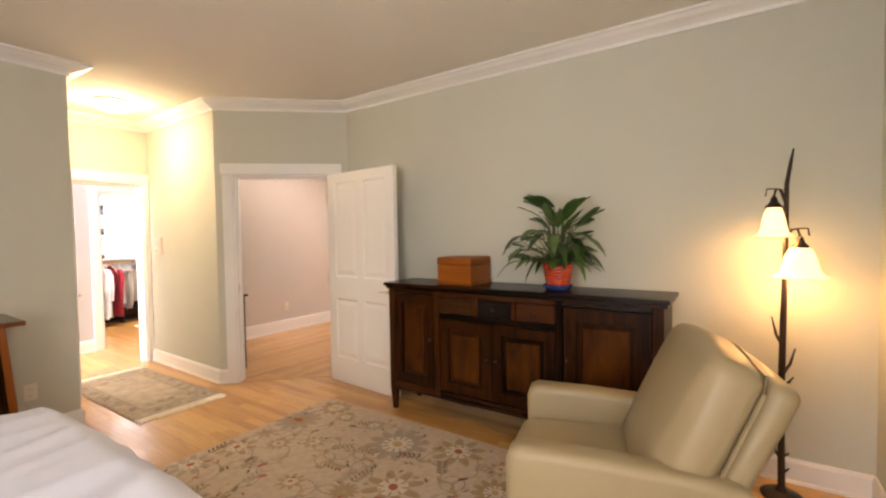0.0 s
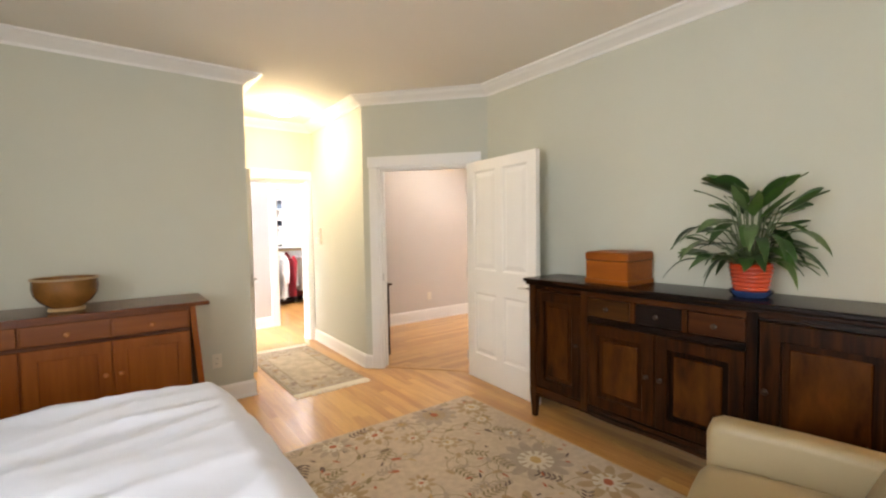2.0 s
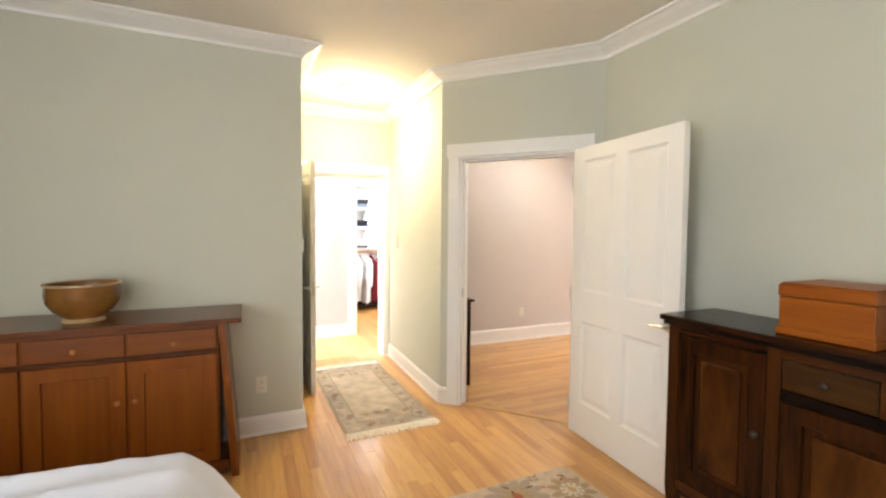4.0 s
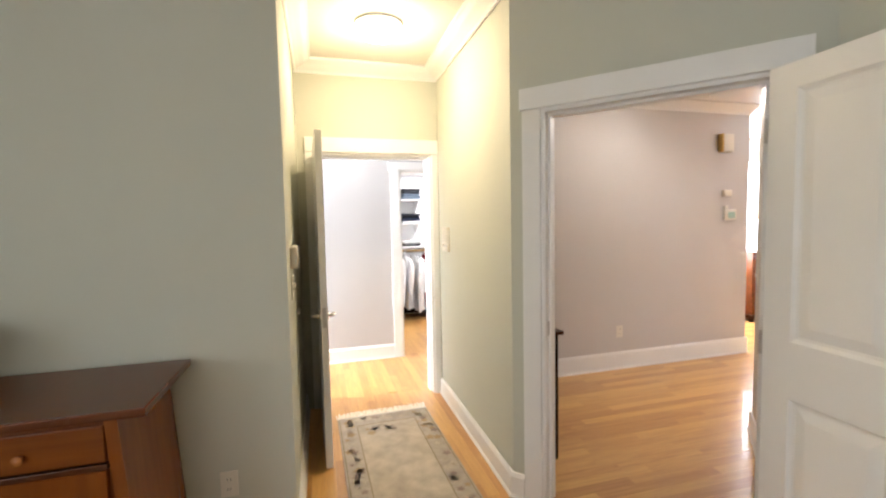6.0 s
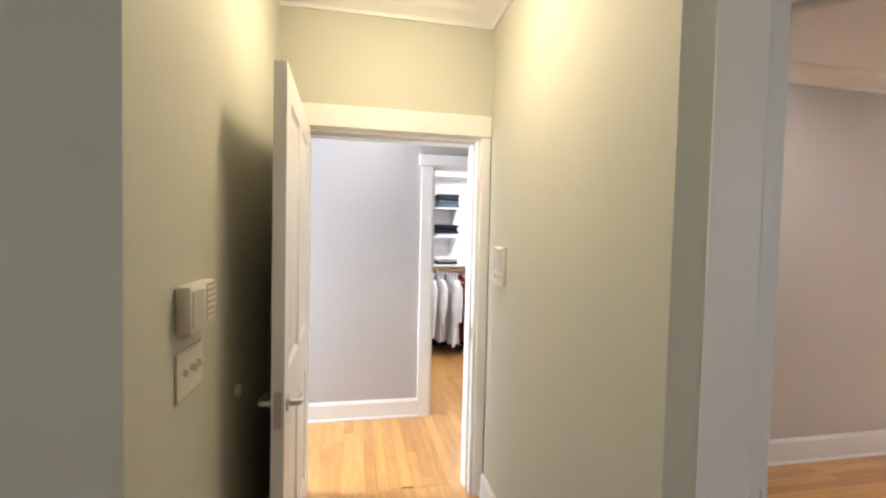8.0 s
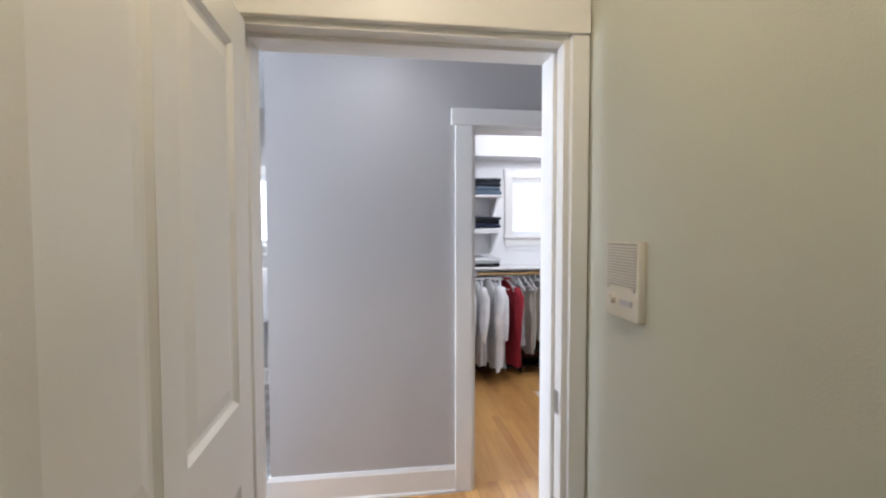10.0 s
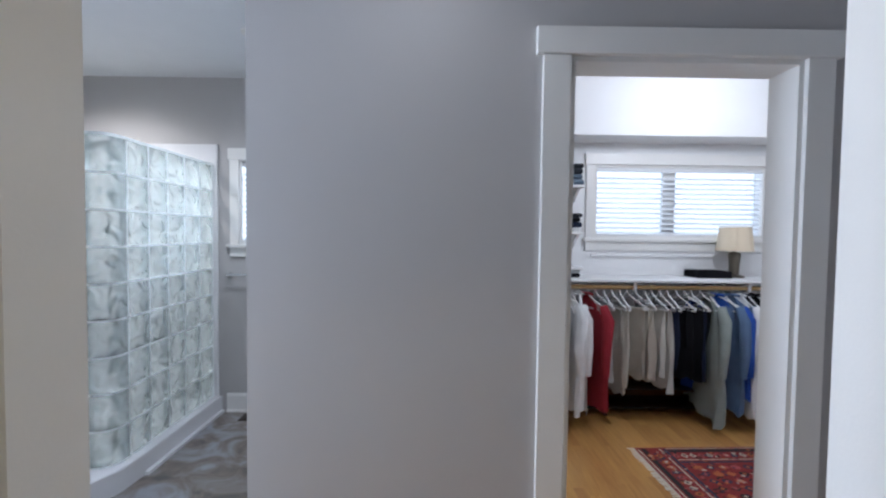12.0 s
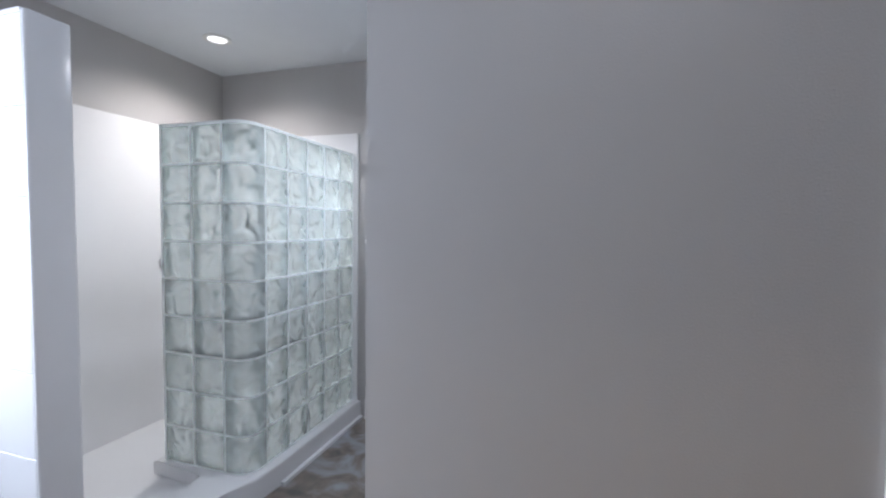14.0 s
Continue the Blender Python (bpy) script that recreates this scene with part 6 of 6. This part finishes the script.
# red patterned rug
M_PR = mat("deep_red_wool", (0.22, 0.022, 0.02), 0.95, var=0.25, scale=18, bump=0.09, fine=400)
M_PRS = [mat("closet_rug_" + n, c, 0.95, var=0.2, scale=30) for n, c in (("navy", (0.03, 0.03, 0.06)), ("cream", (0.50, 0.42, 0.32)), ("orange", (0.42, 0.12, 0.04)), ("black", (0.02, 0.015, 0.015)), ("rose", (0.38, 0.08, 0.08)))]
pr = thing("oriental_rug", 5.025, 8.225, 0, 2.0, "deep red patterned oriental rug with a cream fringe", "rug")
part("rug_body", B(-0.76, 0.76, -0.56, 0.56, 0.001, 0.009, bev=0.003), M_PR, pr)
bm = bmesh.new()
rr = random.Random(4)


def quad(cx, cy, a, b, mi, z, n=4, rot=0.0):
    f = bm.faces.new([bm.verts.new((cx + a * math.cos(2 * math.pi * i / n + rot), cy + b * math.sin(2 * math.pi * i / n + rot), z)) for i in range(n)])
    f.material_index = mi


for s_ in (-1, 1):
    for (a, b, mi) in ((0.745, 0.735, 1), (0.725, 0.690, 3), (0.60, 0.59, 1), (0.575, 0.555, 0)):
        f = bm.faces.new([bm.verts.new((s_ * px, py, 0.0093)) for px, py in ((a, -0.54), (a, 0.54), (b, 0.54), (b, -0.54))])
        f.material_index = mi
    for (a, b, mi) in ((0.545, 0.535, 1), (0.525, 0.49, 3), (0.40, 0.39, 1), (0.375, 0.355, 0)):
        f = bm.faces.new([bm.verts.new((px, s_ * py, 0.0097)) for px, py in ((-0.55, a), (0.55, a), (0.55, b), (-0.55, b))])
        f.material_index = mi
for i in range(26):
    for s_ in (-1, 1):
        x_ = -0.70 + i * 0.056
        quad(x_, s_ * 0.445, 0.024, 0.030, rr.choice((2, 1, 4, 0)), 0.0100, 4)
        quad(x_, s_ * 0.445, 0.010, 0.012, rr.choice((3, 1)), 0.0104, 4)
for i in range(16):
    for s_ in (-1, 1):
        quad(s_ * 0.645, -0.42 + i * 0.056, 0.030, 0.024, rr.choice((2, 1, 4, 0)), 0.0100, 4)
        quad(s_ * 0.645, -0.42 + i * 0.056, 0.012, 0.010, rr.choice((3, 1)), 0.0104, 4)
for i in range(13):
    for j in range(9):
        x_, y_ = -0.48 + i * 0.08, -0.30 + j * 0.075
        quad(x_, y_, 0.032, 0.026, rr.choice((0, 3, 4, 2, 0)), 0.0099, rr.choice((4, 6, 8)))
        quad(x_, y_, 0.014, 0.012, rr.choice((1, 2, 4)), 0.0103, 4)
for i in range(620):
    x_, y_ = rr.uniform(-0.73, 0.73), rr.uniform(-0.53, 0.53)
    quad(x_, y_, rr.uniform(0.006, 0.022), rr.uniform(0.004, 0.012), rr.choice((0, 0, 3, 3, 1, 2, 4)), 0.0107, rr.choice((4, 4, 6)), rr.choice((0.0, 0.785)))
part("woven_pattern", bm, M_PRS, pr, "navy, cream and orange woven motifs")
for s_ in (-1, 1):
    bm = bmesh.new()
    for i in range(110):
        y_ = -0.555 + 1.11 * i / 109
        tube([(s_ * 0.757, y_, 0.005), (s_ * rr.uniform(0.79, 0.81), y_ + rr.uniform(-0.012, 0.012), 0.003)], 0.003, 4, bm)
    part("fringe", bm, M_FRINGE, pr, "cream fringe")

# ---- oak strips, last ----
rnd = random.Random(5)


def clip(bm, keep):
    """Cuts strips along the diagonal threshold."""
    c = on_diag(0.0, -0.06)
    bmesh.ops.bisect_plane(bm, geom=bm.verts[:] + bm.edges[:] + bm.faces[:], plane_co=(c.x, c.y, 0), plane_no=(DN.x, DN.y, 0), clear_inner=keep > 0, clear_outer=keep < 0)


def strips(x0, x1, y0, y1, along, width=0.07):
    """Rectangles of strip floor with staggered ends."""
    out = []
    a0, a1, b0, b1 = (y0, y1, x0, x1) if along == "y" else (x0, x1, y0, y1)
    n = max(1, round((b1 - b0) / width))
    w = (b1 - b0) / n
    for i in range(n):
        a = a0 - rnd.random() * 0.9
        while a < a1:
            e = a + rnd.choice((0.6, 0.8, 1.0, 1.2, 1.5))
            lo, hi = max(a, a0), min(e, a1)
            if hi - lo > 0.02:
                out.append((b0 + i * w, b0 + (i + 1) * w, lo, hi) if along == "y" else (lo, hi, b0 + i * w, b0 + (i + 1) * w))
            a = e
    return out


def plank(bm, x0, x1, y0, y1, z):
    g, c = 0.0001, 0.0004
    v = [bm.verts.new(p) for p in ((x0 + g, y0 + g, -0.012), (x1 - g, y0 + g, -0.012), (x1 - g, y1 - g, -0.012), (x0 + g, y1 - g, -0.012),
                                   (x0 + g, y0 + g, z - 0.0012), (x1 - g, y0 + g, z - 0.0012), (x1 - g, y1 - g, z - 0.0012), (x0 + g, y1 - g, z - 0.0012),
                                   (x0 + c, y0 + c, z), (x1 - c, y0 + c, z), (x1 - c, y1 - c, z), (x0 + c, y1 - c, z))]
    for k in range(4):
        j = (k + 1) % 4
        bm.faces.new((v[k], v[j], v[4 + j], v[4 + k]))
        bm.faces.new((v[4 + k], v[4 + j], v[8 + j], v[8 + k]))
    bm.faces.new(v[8:12])


floors = [
    ("floor_bedroom", "honey oak strip floor in the bedroom", strips(XW, 4.34, YS, 4.70, "y"), (2.0, 4.35, 3.2, 4.75), M_OAK_YI, 1),
    ("floor_corridor", "honey oak strip floor in the corridor and lobby", strips(2.26, 3.53, 4.70, 6.36, "y") + strips(2.26, 4.50, 6.36, YG + 0.06, "y"), (2.3, 3.55, 4.6, 7.42), M_OAK_YI, 0),
    ("floor_closet", "honey oak strip floor in the closet", strips(3.14, 6.12, YG + 0.06, 9.55, "y"), (3.3, 4.7, 7.4, 9.2), M_OAK_YI, 0),
    ("floor_hall", "honey oak strip floor in the hall", strips(3.53, 9.8, 2.8, 6.30, "x") + strips(6.8, 9.8, 6.30, 7.7, "x"), (3.6, 6.6, 4.0, 6.3), M_OAK_XI, -1),
]
for name, label, rects, near, material, keep in floors:
    rest = bmesh.new()
    xs = [r[0] for r in rects] + [r[1] for r in rects]
    ys = [r[2] for r in rects] + [r[3] for r in rects]
    fl = setting(name, B(min(xs), max(xs), min(ys), max(ys), -0.0118 - 0.0004 * floors.index((name, label, rects, near, material, keep)), -0.0085 - 0.0004 * floors.index((name, label, rects, near, material, keep))), M_SLAB, label)
    count = 0
    for r in rects:
        z = rnd.uniform(-0.0004, 0.0004)
        cx, cy = (r[0] + r[1]) / 2, (r[2] + r[3]) / 2
        if near and near[0] < cx < near[1] and near[2] < cy < near[3] and count < 290:
            bm = bmesh.new()
            plank(bm, *r, z)
            if keep:
                clip(bm, keep)
            if len(bm.faces) > 2:
                part("plank", bm, M_OAK_X if keep < 0 else M_OAK_Y, fl)
                count += 1
            else:
                bm.free()
        else:
            plank(rest, *r, z)
    if keep:
        clip(rest, keep)
    tagged(part("strip_flooring", rest, material, fl), kind="stuff")

th = on_diag(0.0, -0.06)
setting("threshold", prism([tuple(on_diag(D0 + 0.02, -0.03)), tuple(on_diag(D1 - 0.02, -0.03)), tuple(on_diag(D1 - 0.02, -0.09)), tuple(on_diag(D0 + 0.02, -0.09))], -0.01, 0.004), M_OAK_Y, "oak threshold strip")
